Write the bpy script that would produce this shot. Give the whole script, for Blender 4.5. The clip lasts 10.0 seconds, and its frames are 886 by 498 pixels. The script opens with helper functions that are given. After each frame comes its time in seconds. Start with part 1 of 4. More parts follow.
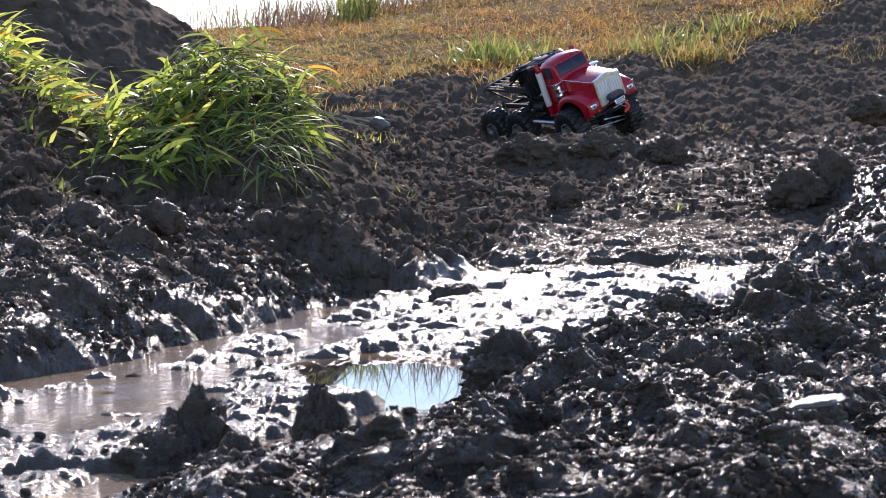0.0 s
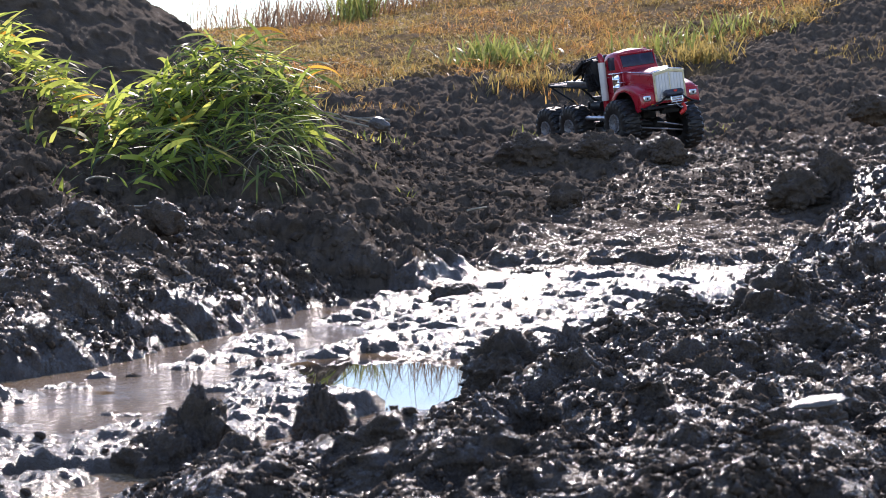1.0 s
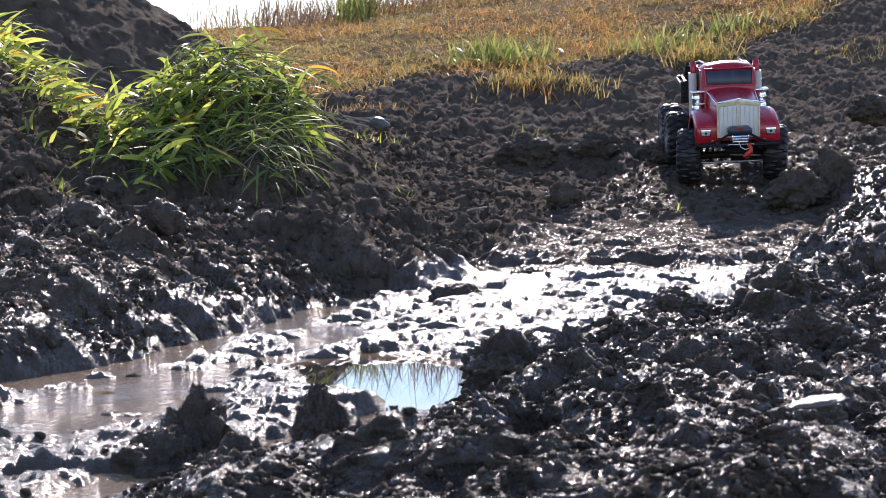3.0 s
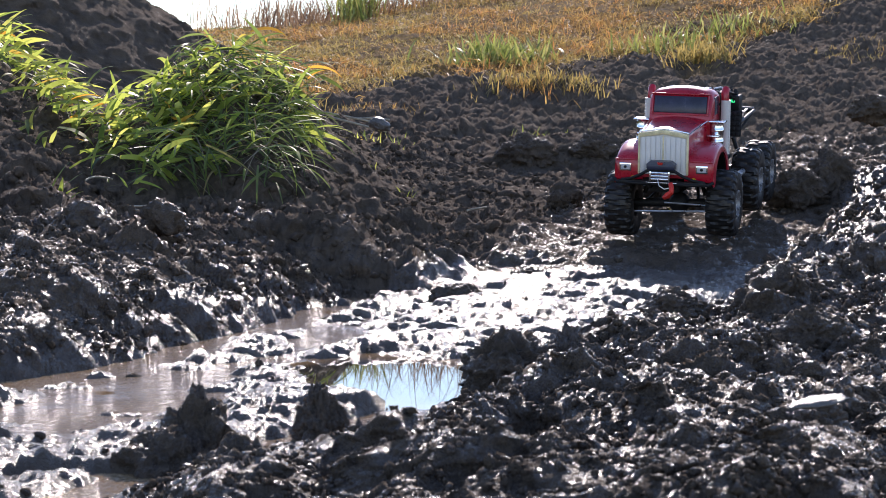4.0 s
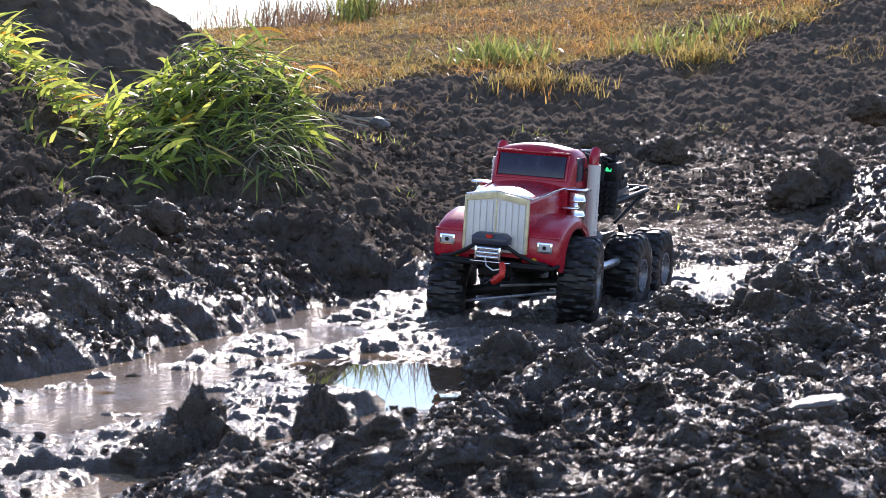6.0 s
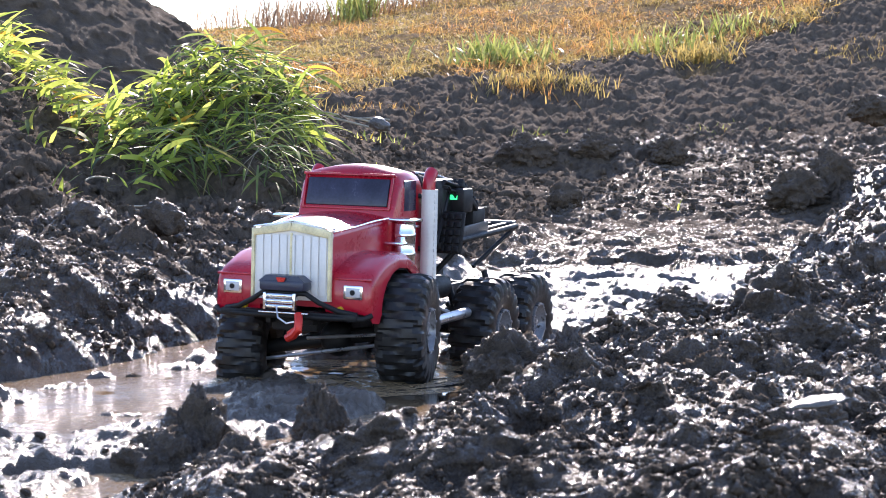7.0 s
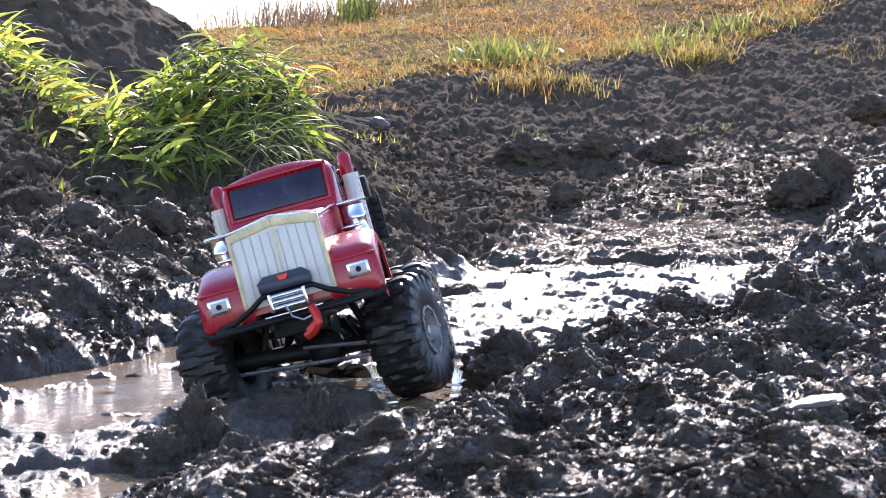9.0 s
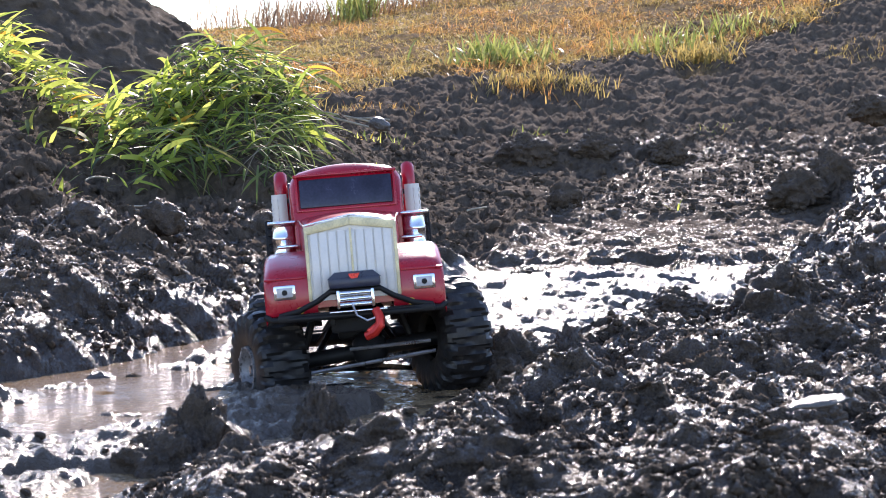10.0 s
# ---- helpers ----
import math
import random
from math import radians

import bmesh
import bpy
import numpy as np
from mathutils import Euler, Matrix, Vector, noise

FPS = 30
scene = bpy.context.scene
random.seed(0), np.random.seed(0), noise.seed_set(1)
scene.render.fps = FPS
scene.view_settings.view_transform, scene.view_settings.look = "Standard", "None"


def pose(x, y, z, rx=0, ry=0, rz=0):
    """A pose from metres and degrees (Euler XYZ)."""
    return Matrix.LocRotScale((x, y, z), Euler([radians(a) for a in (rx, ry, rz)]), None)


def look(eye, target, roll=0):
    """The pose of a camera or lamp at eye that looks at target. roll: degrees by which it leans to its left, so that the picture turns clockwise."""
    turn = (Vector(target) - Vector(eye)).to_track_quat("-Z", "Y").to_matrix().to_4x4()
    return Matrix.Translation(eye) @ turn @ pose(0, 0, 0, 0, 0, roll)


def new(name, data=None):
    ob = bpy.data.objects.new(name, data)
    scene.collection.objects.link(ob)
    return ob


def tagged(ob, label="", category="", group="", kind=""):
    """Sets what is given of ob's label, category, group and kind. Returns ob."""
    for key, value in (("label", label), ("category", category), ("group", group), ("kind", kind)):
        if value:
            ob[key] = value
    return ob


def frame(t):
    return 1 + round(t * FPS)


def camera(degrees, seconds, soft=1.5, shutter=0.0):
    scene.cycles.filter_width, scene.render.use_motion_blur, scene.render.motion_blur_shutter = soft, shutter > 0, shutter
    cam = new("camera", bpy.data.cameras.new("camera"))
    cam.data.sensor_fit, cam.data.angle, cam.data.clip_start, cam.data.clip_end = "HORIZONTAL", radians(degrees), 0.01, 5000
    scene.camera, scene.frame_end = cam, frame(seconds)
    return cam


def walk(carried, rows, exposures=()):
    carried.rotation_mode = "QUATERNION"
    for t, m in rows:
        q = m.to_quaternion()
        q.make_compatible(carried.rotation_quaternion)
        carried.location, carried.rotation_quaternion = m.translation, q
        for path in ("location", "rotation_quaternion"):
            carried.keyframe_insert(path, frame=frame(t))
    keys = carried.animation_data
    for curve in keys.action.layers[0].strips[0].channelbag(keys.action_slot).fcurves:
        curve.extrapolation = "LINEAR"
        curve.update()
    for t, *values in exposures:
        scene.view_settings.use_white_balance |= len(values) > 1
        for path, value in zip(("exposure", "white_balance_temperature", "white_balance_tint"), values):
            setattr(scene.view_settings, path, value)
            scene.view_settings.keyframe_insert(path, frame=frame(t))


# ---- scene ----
# ---- camera: it stands still on a low support by the puddle ----
cam = camera(25.25, 10.0, 0.9)
# a telephoto lens focused on the middle of the puddle
cam.data.dof.use_dof, cam.data.dof.focus_distance, cam.data.dof.aperture_fstop = True, 3.4, 36
EYE = (0.0, 0.0, 0.285)
VIEW = pose(*EYE, 90 - 3.417, 0, 0)
walk(cam, [(0.0, VIEW), (10.0, VIEW)], ((0.0, 0.83, 6750, 22), (5.7, 0.85, 6750, 22), (6.8, 1.60, 6750, 22), (8.0, 1.55, 6750, 22), (10.0, 1.36, 6750, 22)))

# the truck's way: seconds, place of the point under its front axle, roll, pitch, heading
TRUCK_WAY = [
    (0, 0.4889, 5.9979, 0.273, 24.9, 1.92, -56.72),
    (0.5, 0.5639, 5.5724, 0.2526, 8.29, 1.43, -64.07),
    (1, 0.5914, 5.501, 0.2536, 7.86, -0.62, -64.4),
    (1.5, 0.6844, 5.2746, 0.2586, 0.82, -1.43, -68),
    (2, 0.7235, 5.0968, 0.2454, -5.93, -0.32, -75.73),
    (2.5, 0.7113, 4.7108, 0.1856, -1.18, 5.1, -86.98),
    (2.7, 0.7064, 4.7121, 0.1902, 0.67, 7.74, -86.22),
    (3.8, 0.4935, 3.9467, 0.0962, 2.38, 11.01, -108.99),
    (4, 0.4498, 3.8611, 0.1001, -2.34, 7.31, -108.67),
    (4.5, 0.4047, 3.7265, 0.0728, -1.29, 9.82, -109.52),
    (5, 0.2718, 3.4419, 0.0307, -4.98, 5.3, -114.52),
    (5.5, 0.1672, 3.168, 0.0239, -6.31, -0.64, -115.14),
    (5.7, 0.1514, 3.0679, 0.0145, -6.22, 0.78, -109.72),
    (6.8, -0.095, 2.4375, -0.0184, 1.34, 2.12, -114.49),
    (7, -0.1339, 2.2817, -0.0187, -1.44, -0.1, -110.98),
    (7.5, -0.2162, 1.9113, -0.0094, 4.29, -2.98, -107.54),
    (8, -0.2139, 1.7834, -0.0002, 14.8, -4.5, -101.6),
    (8.5, -0.197, 1.802, 0.0009, 15.31, -5.23, -99.25),
    (9, -0.119, 2.0913, -0.0034, 15.61, -3.34, -91.67),
    (9.5, -0.1051, 2.2245, -0.0112, 3.69, 0.04, -87.24),
    (10, -0.0874, 2.1653, -0.0115, 4.68, -2.92, -86.93),
]
# ---- world, sun ----
SUN_ELEV, SUN_TURN = radians(29), radians(5)
world = bpy.data.worlds.new("sky")
scene.world = world
world.use_nodes = True
wn = world.node_tree.nodes
sky = wn.new("ShaderNodeTexSky")
sky.sky_type = "NISHITA"
sky.sun_disc = False
sky.sun_elevation, sky.sun_rotation = SUN_ELEV, SUN_TURN
sky.air_density, sky.dust_density, sky.ozone_density = 1.0, 0.0, 2.0
sky.altitude = 500
world.node_tree.links.new(sky.outputs[0], wn["Background"].inputs[0])
wn["Background"].inputs[1].default_value = 0.15
lamp = bpy.data.lights.new("sun", "SUN")
lamp.energy, lamp.angle, lamp.color = 3.4, radians(0.53), (1.0, 0.95, 0.88)
sun = new("sun", lamp)
way = Vector((math.sin(SUN_TURN) * math.cos(SUN_ELEV), math.cos(SUN_TURN) * math.cos(SUN_ELEV), math.sin(SUN_ELEV)))
sun.matrix_world = look(way * 30, (0, 0, 0))


# ---- materials ----
def material(name, color=(0.5, 0.5, 0.5), rough=0.5, metal=0.0, noise_scale=0.0, vary=0.15, bump=0.0, coat=0.0, dirt=0.0, spec=0.5):
    """A plain painted, rubber or metal surface with grain at two scales and, if dirt is given, mud splashes."""
    m = bpy.data.materials.new(name)
    m.use_nodes = True
    nt = m.node_tree
    b = nt.nodes["Principled BSDF"]
    b.inputs["Base Color"].default_value = (*color, 1)
    b.inputs["Roughness"].default_value = rough
    b.inputs["Metallic"].default_value = metal
    b.inputs["Coat Weight"].default_value = coat
    b.inputs["Coat Roughness"].default_value = 0.08
    b.inputs["Specular IOR Level"].default_value = spec
    if noise_scale:
        tc = nt.nodes.new("ShaderNodeTexCoord")
        n1, n2 = nt.nodes.new("ShaderNodeTexNoise"), nt.nodes.new("ShaderNodeTexNoise")
        n1.inputs["Scale"].default_value, n1.inputs["Detail"].default_value = noise_scale, 6
        n2.inputs["Scale"].default_value, n2.inputs["Detail"].default_value = noise_scale * 9, 4
        nt.links.new(tc.outputs["Object"], n1.inputs["Vector"])
        nt.links.new(tc.outputs["Object"], n2.inputs["Vector"])
        mixf = nt.nodes.new("ShaderNodeMath")
        mixf.operation = "MULTIPLY_ADD"
        nt.links.new(n2.outputs["Fac"], mixf.inputs[0])
        mixf.inputs[1].default_value = 0.5
        nt.links.new(n1.outputs["Fac"], mixf.inputs[2])
        ramp = nt.nodes.new("ShaderNodeValToRGB")
        e = ramp.color_ramp.elements
        e[0].position, e[1].position = 0.55, 0.95
        e[0].color = (*[c * (1 - vary) for c in color], 1)
        e[1].color = (*[min(1, c * (1 + vary)) for c in color], 1)
        nt.links.new(mixf.outputs[0], ramp.inputs[0])
        out = ramp.outputs[0]
        rr = nt.nodes.new("ShaderNodeMapRange")
        rr.inputs["From Min"].default_value, rr.inputs["From Max"].default_value = 0.5, 1.0
        rr.inputs["To Min"].default_value, rr.inputs["To Max"].default_value = rough * 0.75, min(1, rough * 1.3)
        nt.links.new(mixf.outputs[0], rr.inputs["Value"])
        rout = rr.outputs[0]
        if dirt:
            n3 = nt.nodes.new("ShaderNodeTexNoise")
            n3.inputs["Scale"].default_value, n3.inputs["Detail"].default_value, n3.inputs["Roughness"].default_value = noise_scale * 1.7, 9, 0.7
            nt.links.new(tc.outputs["Object"], n3.inputs["Vector"])
            r3 = nt.nodes.new("ShaderNodeValToRGB")
            r3.color_ramp.elements[0].position = 0.72 - dirt * 0.4
            r3.color_ramp.elements[1].position = 0.80 - dirt * 0.4
            nt.links.new(n3.outputs["Fac"], r3.inputs[0])
            mx = nt.nodes.new("ShaderNodeMixRGB")
            mx.inputs[2].default_value = (0.045, 0.036, 0.029, 1)
            nt.links.new(r3.outputs[0], mx.inputs[0])
            nt.links.new(out, mx.inputs[1])
            out = mx.outputs[0]
            mr = nt.nodes.new("ShaderNodeMixRGB")
            mr.inputs[2].default_value = (0.6, 0.6, 0.6, 1)
            nt.links.new(r3.outputs[0], mr.inputs[0])
            nt.links.new(rout, mr.inputs[1])
            rout = mr.outputs[0]
        nt.links.new(out, b.inputs["Base Color"])
        nt.links.new(rout, b.inputs["Roughness"])
        if bump:
            bp = nt.nodes.new("ShaderNodeBump")
            bp.inputs["Strength"].default_value, bp.inputs["Distance"].default_value = bump, 0.001
            nt.links.new(mixf.outputs[0], bp.inputs["Height"])
            nt.links.new(bp.outputs[0], b.inputs["Normal"])
    return m


def mud_material(name):
    """Dark clay soil: wet and glossy low down by the puddle, drier and browner up the slope."""
    m = bpy.data.materials.new(name)
    m.use_nodes = True
    nt = m.node_tree
    L = nt.links.new
    b = nt.nodes["Principled BSDF"]
    geo = nt.nodes.new("ShaderNodeNewGeometry")
    sep = nt.nodes.new("ShaderNodeSeparateXYZ")
    L(geo.outputs["Position"], sep.inputs[0])

    def tex(scale, detail=6, rough=0.6):
        n = nt.nodes.new("ShaderNodeTexNoise")
        n.inputs["Scale"].default_value, n.inputs["Detail"].default_value, n.inputs["Roughness"].default_value = scale, detail, rough
        L(geo.outputs["Position"], n.inputs["Vector"])
        return n.outputs["Fac"]

    def math_node(op, a, c, d=None):
        n = nt.nodes.new("ShaderNodeMath")
        n.operation = op
        for i, v in enumerate((a, c, d)):
            if v is None:
                continue
            if isinstance(v, (int, float)):
                n.inputs[i].default_value = v
            else:
                L(v, n.inputs[i])
        return n.outputs[0]

    def rng(v, a, c, d, e):
        n = nt.nodes.new("ShaderNodeMapRange")
        n.interpolation_type = "SMOOTHSTEP"
        for k, x in zip(("From Min", "From Max", "To Min", "To Max"), (a, c, d, e)):
            n.inputs[k].default_value = x
        L(v, n.inputs["Value"])
        return n.outputs[0]

    broad, mid, fine = tex(3.0), tex(28.0, 8), tex(420.0, 3)
    # a soaked film that breaks up into small patches as the soil gets drier
    soaked = nt.nodes.new("ShaderNodeAttribute")
    soaked.attribute_name = "wetness"
    film = math_node("MULTIPLY_ADD", tex(150.0, 6, 0.7), 0.9, math_node("MULTIPLY_ADD", mid, 0.5, -0.70))
    wet = rng(math_node("ADD", soaked.outputs["Fac"], film), 0.26, 0.42, 0.0, 1.0)
    ramp = nt.nodes.new("ShaderNodeValToRGB")
    e = ramp.color_ramp.elements
    e[0].position, e[0].color = 0.3, (0.070, 0.056, 0.045, 1)
    e[1].position, e[1].color = 0.75, (0.195, 0.150, 0.112, 1)
    L(math_node("MULTIPLY_ADD", fine, 0.25, math_node("MULTIPLY", mid, 0.75)), ramp.inputs[0])
    wetc = nt.nodes.new("ShaderNodeMixRGB")
    wetc.blend_type = "MULTIPLY"
    wetc.inputs[2].default_value = (0.50, 0.47, 0.48, 1)
    L(wet, wetc.inputs[0])
    L(ramp.outputs[0], wetc.inputs[1])
    # where it is fully soaked the clay is a paler brown slurry
    slurry = nt.nodes.new("ShaderNodeMixRGB")
    slurry.inputs[2].default_value = (0.105, 0.078, 0.056, 1)
    L(rng(soaked.outputs["Fac"], 0.55, 0.95, 0.0, 0.85), slurry.inputs[0])
    L(wetc.outputs[0], slurry.inputs[1])
    litter = nt.nodes.new("ShaderNodeMixRGB")
    litter.inputs[2].default_value = (0.22, 0.135, 0.055, 1)
    grown = nt.nodes.new("ShaderNodeAttribute")
    grown.attribute_name = "turf"
    L(math_node("MULTIPLY", grown.outputs["Fac"], rng(mid, 0.35, 0.6, 0.35, 1.0)), litter.inputs[0])
    L(slurry.outputs[0], litter.inputs[1])
    L(litter.outputs[0], b.inputs["Base Color"])
    L(math_node("ADD", rng(wet, 0.0, 0.8, 0.88, 0.13), math_node("MULTIPLY", fine, 0.18)), b.inputs["Roughness"])
    L(rng(wet, 0.0, 0.9, 0.04, 0.5), b.inputs["Specular IOR Level"])
    bp = nt.nodes.new("ShaderNodeBump")
    bp.inputs["Strength"].default_value, bp.inputs["Distance"].default_value = 1.0, 0.009
    L(math_node("MULTIPLY_ADD", tex(110.0, 7, 0.72), 0.9, math_node("MULTIPLY", fine, 0.40)), bp.inputs["Height"])
    L(math_node("SUBTRACT", rng(wet, 0.0, 1.0, 1.0, 0.75), rng(soaked.outputs["Fac"], 0.5, 0.95, 0.0, -0.10)), bp.inputs["Strength"])
    L(bp.outputs[0], b.inputs["Normal"])
    return m


def water_material():
    m = bpy.data.materials.new("muddy_water")
    m.use_nodes = True
    nt = m.node_tree
    L = nt.links.new
    b = nt.nodes["Principled BSDF"]
    geo = nt.nodes.new("ShaderNodeNewGeometry")
    n1, n2, n3 = (nt.nodes.new("ShaderNodeTexNoise") for _ in range(3))
    for n, s, d in ((n1, 5.0, 4), (n2, 45.0, 5), (n3, 170.0, 3)):
        n.inputs["Scale"].default_value, n.inputs["Detail"].default_value = s, d
        L(geo.outputs["Position"], n.inputs["Vector"])
    ramp = nt.nodes.new("ShaderNodeValToRGB")
    e = ramp.color_ramp.elements
    e[0].position, e[0].color = 0.3, (0.20, 0.130, 0.068, 1)
    e[1].position, e[1].color = 0.7, (0.33, 0.222, 0.120, 1)
    clear = nt.nodes.new("ShaderNodeAttribute")
    clear.attribute_name = "settled"
    murk = nt.nodes.new("ShaderNodeMath")
    murk.operation = "MULTIPLY_ADD"
    murk.inputs[1].default_value = -0.45
    L(clear.outputs["Fac"], murk.inputs[0])
    L(n1.outputs["Fac"], murk.inputs[2])
    first = ramp.color_ramp.elements.new(0.1)
    first.color = (0.03, 0.027, 0.022, 1)
    L(murk.outputs[0], ramp.inputs[0])
    L(ramp.outputs[0], b.inputs["Base Color"])
    b.inputs["Roughness"].default_value = 0.02
    b.inputs["IOR"].default_value = 1.33
    # still in patches, stirred elsewhere
    calm = nt.nodes.new("ShaderNodeMapRange")
    calm.inputs["From Min"].default_value, calm.inputs["From Max"].default_value = 0.36, 0.54
    calm.inputs["To Min"].default_value, calm.inputs["To Max"].default_value = 0.0, 0.8
    L(murk.outputs[0], calm.inputs["Value"])
    mul = nt.nodes.new("ShaderNodeMath")
    mul.operation = "MULTIPLY_ADD"
    mul.inputs[1].default_value = 0.75
    L(n3.outputs["Fac"], mul.inputs[0])
    L(n2.outputs["Fac"], mul.inputs[2])
    bp = nt.nodes.new("ShaderNodeBump")
    bp.inputs["Distance"].default_value = 0.009
    L(calm.outputs[0], bp.inputs["Strength"])
    L(mul.outputs[0], bp.inputs["Height"])
    L(bp.outputs[0], b.inputs["Normal"])
    return m


def blade_material(name, stops, light=0.45, rough=0.42, patch=None):
    """Leaf or straw that lets sunlight through; its colour runs through stops from blade to blade."""
    m = bpy.data.materials.new(name)
    m.use_nodes = True
    nt = m.node_tree
    L = nt.links.new
    b = nt.nodes["Principled BSDF"]
    geo, info = nt.nodes.new("ShaderNodeNewGeometry"), nt.nodes.new("ShaderNodeObjectInfo")
    add = nt.nodes.new("ShaderNodeMath")
    add.operation = "ADD"
    L(geo.outputs["Random Per Island"], add.inputs[0])
    L(info.outputs["Random"], add.inputs[1])
    fr = nt.nodes.new("ShaderNodeMath")
    fr.operation = "FRACT"
    L(add.outputs[0], fr.inputs[0])
    ramp = nt.nodes.new("ShaderNodeValToRGB")
    while len(ramp.color_ramp.elements) < len(stops):
        ramp.color_ramp.elements.new(0.5)
    for el, (p, c) in zip(ramp.color_ramp.elements, stops):
        el.position, el.color = p, (*c, 1)
    L(fr.outputs[0], ramp.inputs[0])
    out = ramp.outputs[0]
    n = nt.nodes.new("ShaderNodeTexNoise")
    n.inputs["Scale"].default_value, n.inputs["Detail"].default_value = 2.3, 4
    L(geo.outputs["Position"], n.inputs["Vector"])
    if patch:
        pr = nt.nodes.new("ShaderNodeValToRGB")
        pr.color_ramp.elements[0].position, pr.color_ramp.elements[1].position = 0.45, 0.58
        L(n.outputs["Fac"], pr.inputs[0])
        mx = nt.nodes.new("ShaderNodeMixRGB")
        mx.inputs[2].default_value = (*patch, 1)
        mul = nt.nodes.new("ShaderNodeMath")
        mul.operation = "MULTIPLY"
        mul.inputs[1].default_value = 0.55
        L(pr.outputs[0], mul.inputs[0])
        L(mul.outputs[0], mx.inputs[0])
        L(out, mx.inputs[1])
        out = mx.outputs[0]
    L(out, b.inputs["Base Color"])
    b.inputs["Roughness"].default_value = rough
    tr = nt.nodes.new("ShaderNodeBsdfTranslucent")
    L(out, tr.inputs["Color"])
    mix = nt.nodes.new("ShaderNodeMixShader")
    mix.inputs[0].default_value = light
    L(b.outputs[0], mix.inputs[1])
    L(tr.outputs[0], mix.inputs[2])
    L(mix.outputs[0], nt.nodes["Material Output"].inputs["Surface"])
    return m


MUD = mud_material("wet_clay")
WATER = water_material()
GREEN = blade_material("reed_leaf", [(0.0, (0.14, 0.20, 0.05)), (0.35, (0.34, 0.42, 0.08)), (0.75, (0.58, 0.64, 0.12)), (0.94, (0.64, 0.62, 0.14)), (0.965, (0.80, 0.42, 0.06))], 0.72, 0.4)
# darker copy of reed_leaf: the shade inside the clump is put into its colour
SHADE_GREEN = blade_material("reed_leaf_painted_shade", [(0.0, (0.08, 0.12, 0.045)), (0.6, (0.20, 0.26, 0.075)), (0.9, (0.36, 0.42, 0.11)), (1.0, (0.38, 0.28, 0.1))], 0.6, 0.5)
STRAW = blade_material("dry_grass", [(0.0, (0.11, 0.075, 0.04)), (0.38, (0.40, 0.23, 0.075)), (0.75, (0.66, 0.42, 0.13)), (1.0, (0.62, 0.25, 0.08))], 0.6, 0.55, (0.38, 0.34, 0.11))
REED = blade_material("dead_reed", [(0.0, (0.12, 0.075, 0.05)), (0.6, (0.28, 0.18, 0.11)), (1.0, (0.42, 0.27, 0.16))], 0.5, 0.6)
RED = material("red_paint", (0.41, 0.005, 0.021), 0.30, 0, 30, 0.10, 0.02, 0.3, 0.14)
IVORY = material("ivory_plastic", (0.73, 0.71, 0.675), 0.38, 0, 35, 0.06, 0.05, 0.1, 0.10)
BRASS = material("tarnished_gold_trim", (0.74, 0.64, 0.38), 0.35, 0.0, 60, 0.25, 0.1, 0, 0.15)
CHROME = material("chrome", (0.78, 0.80, 0.83), 0.14, 1.0, 40, 0.06, 0.03, 0, 0.15)
STEEL = material("dull_steel", (0.5, 0.5, 0.52), 0.32, 0.9, 60, 0.15, 0.05, 0, 0.25)
BLACK = material("black_plastic", (0.009, 0.009, 0.010), 0.55, 0, 60, 0.25, 0.1, 0, 0.1, 0.3)
NAVY = material("dark_blue_black_plastic", (0.025, 0.03, 0.055), 0.35, 0, 60, 0.2, 0.1, 0, 0.15)
RUBBER = material("muddy_rubber", (0.015, 0.014, 0.014), 0.42, 0, 45, 0.4, 0.5, 0, 0.38, 0.4)
RIM = material("grey_rim", (0.30, 0.30, 0.31), 0.4, 0.4, 50, 0.2, 0.05, 0, 0.5)
DARK_STEEL = material("blackened_steel", (0.12, 0.12, 0.13), 0.35, 0.8, 60, 0.2, 0.05, 0, 0.3)
GLASS = material("dark_window_film", (0.030, 0.031, 0.055), 0.22, 0, 40, 0.3, 0.0, 0.0, 0.0, 0.35)
LENS = material("lamp_lens", (0.5, 0.5, 0.52), 0.15, 0, 60, 0.05)
AMBER = material("amber_lens", (0.6, 0.36, 0.02), 0.25, 0, 60, 0.1)
HOOK = material("red_anodised_metal", (0.6, 0.03, 0.02), 0.3, 0.3, 60, 0.1, 0.05)
TEAL = material("green_plastic", (0.01, 0.16, 0.11), 0.3, 0, 60, 0.1)
LED = bpy.data.materials.new("green_indicator")
LED.use_nodes = True
LED.node_tree.nodes["Principled BSDF"].inputs["Base Color"].default_value = (0.0, 0.3, 0.1, 1)
LED.node_tree.nodes["Principled BSDF"].inputs["Emission Color"].default_value = (0.0, 1.0, 0.35, 1)
LED.node_tree.nodes["Principled BSDF"].inputs["Emission Strength"].default_value = 0.5


# ---- the ground: one sheet from the puddle to the horizon ----
def hashed(ix, iy, seed):
    h = (ix.astype(np.int64) * 374761393 + iy.astype(np.int64) * 668265263 + seed * 1442695041) & 0xFFFFFFFF
    h = ((h ^ (h >> 13)) * 1274126177) & 0xFFFFFFFF
    h = ((h ^ (h >> 16)) * 2246822519) & 0xFFFFFFFF
    return ((h ^ (h >> 15)) & 0xFFFFFF) / 16777216.0


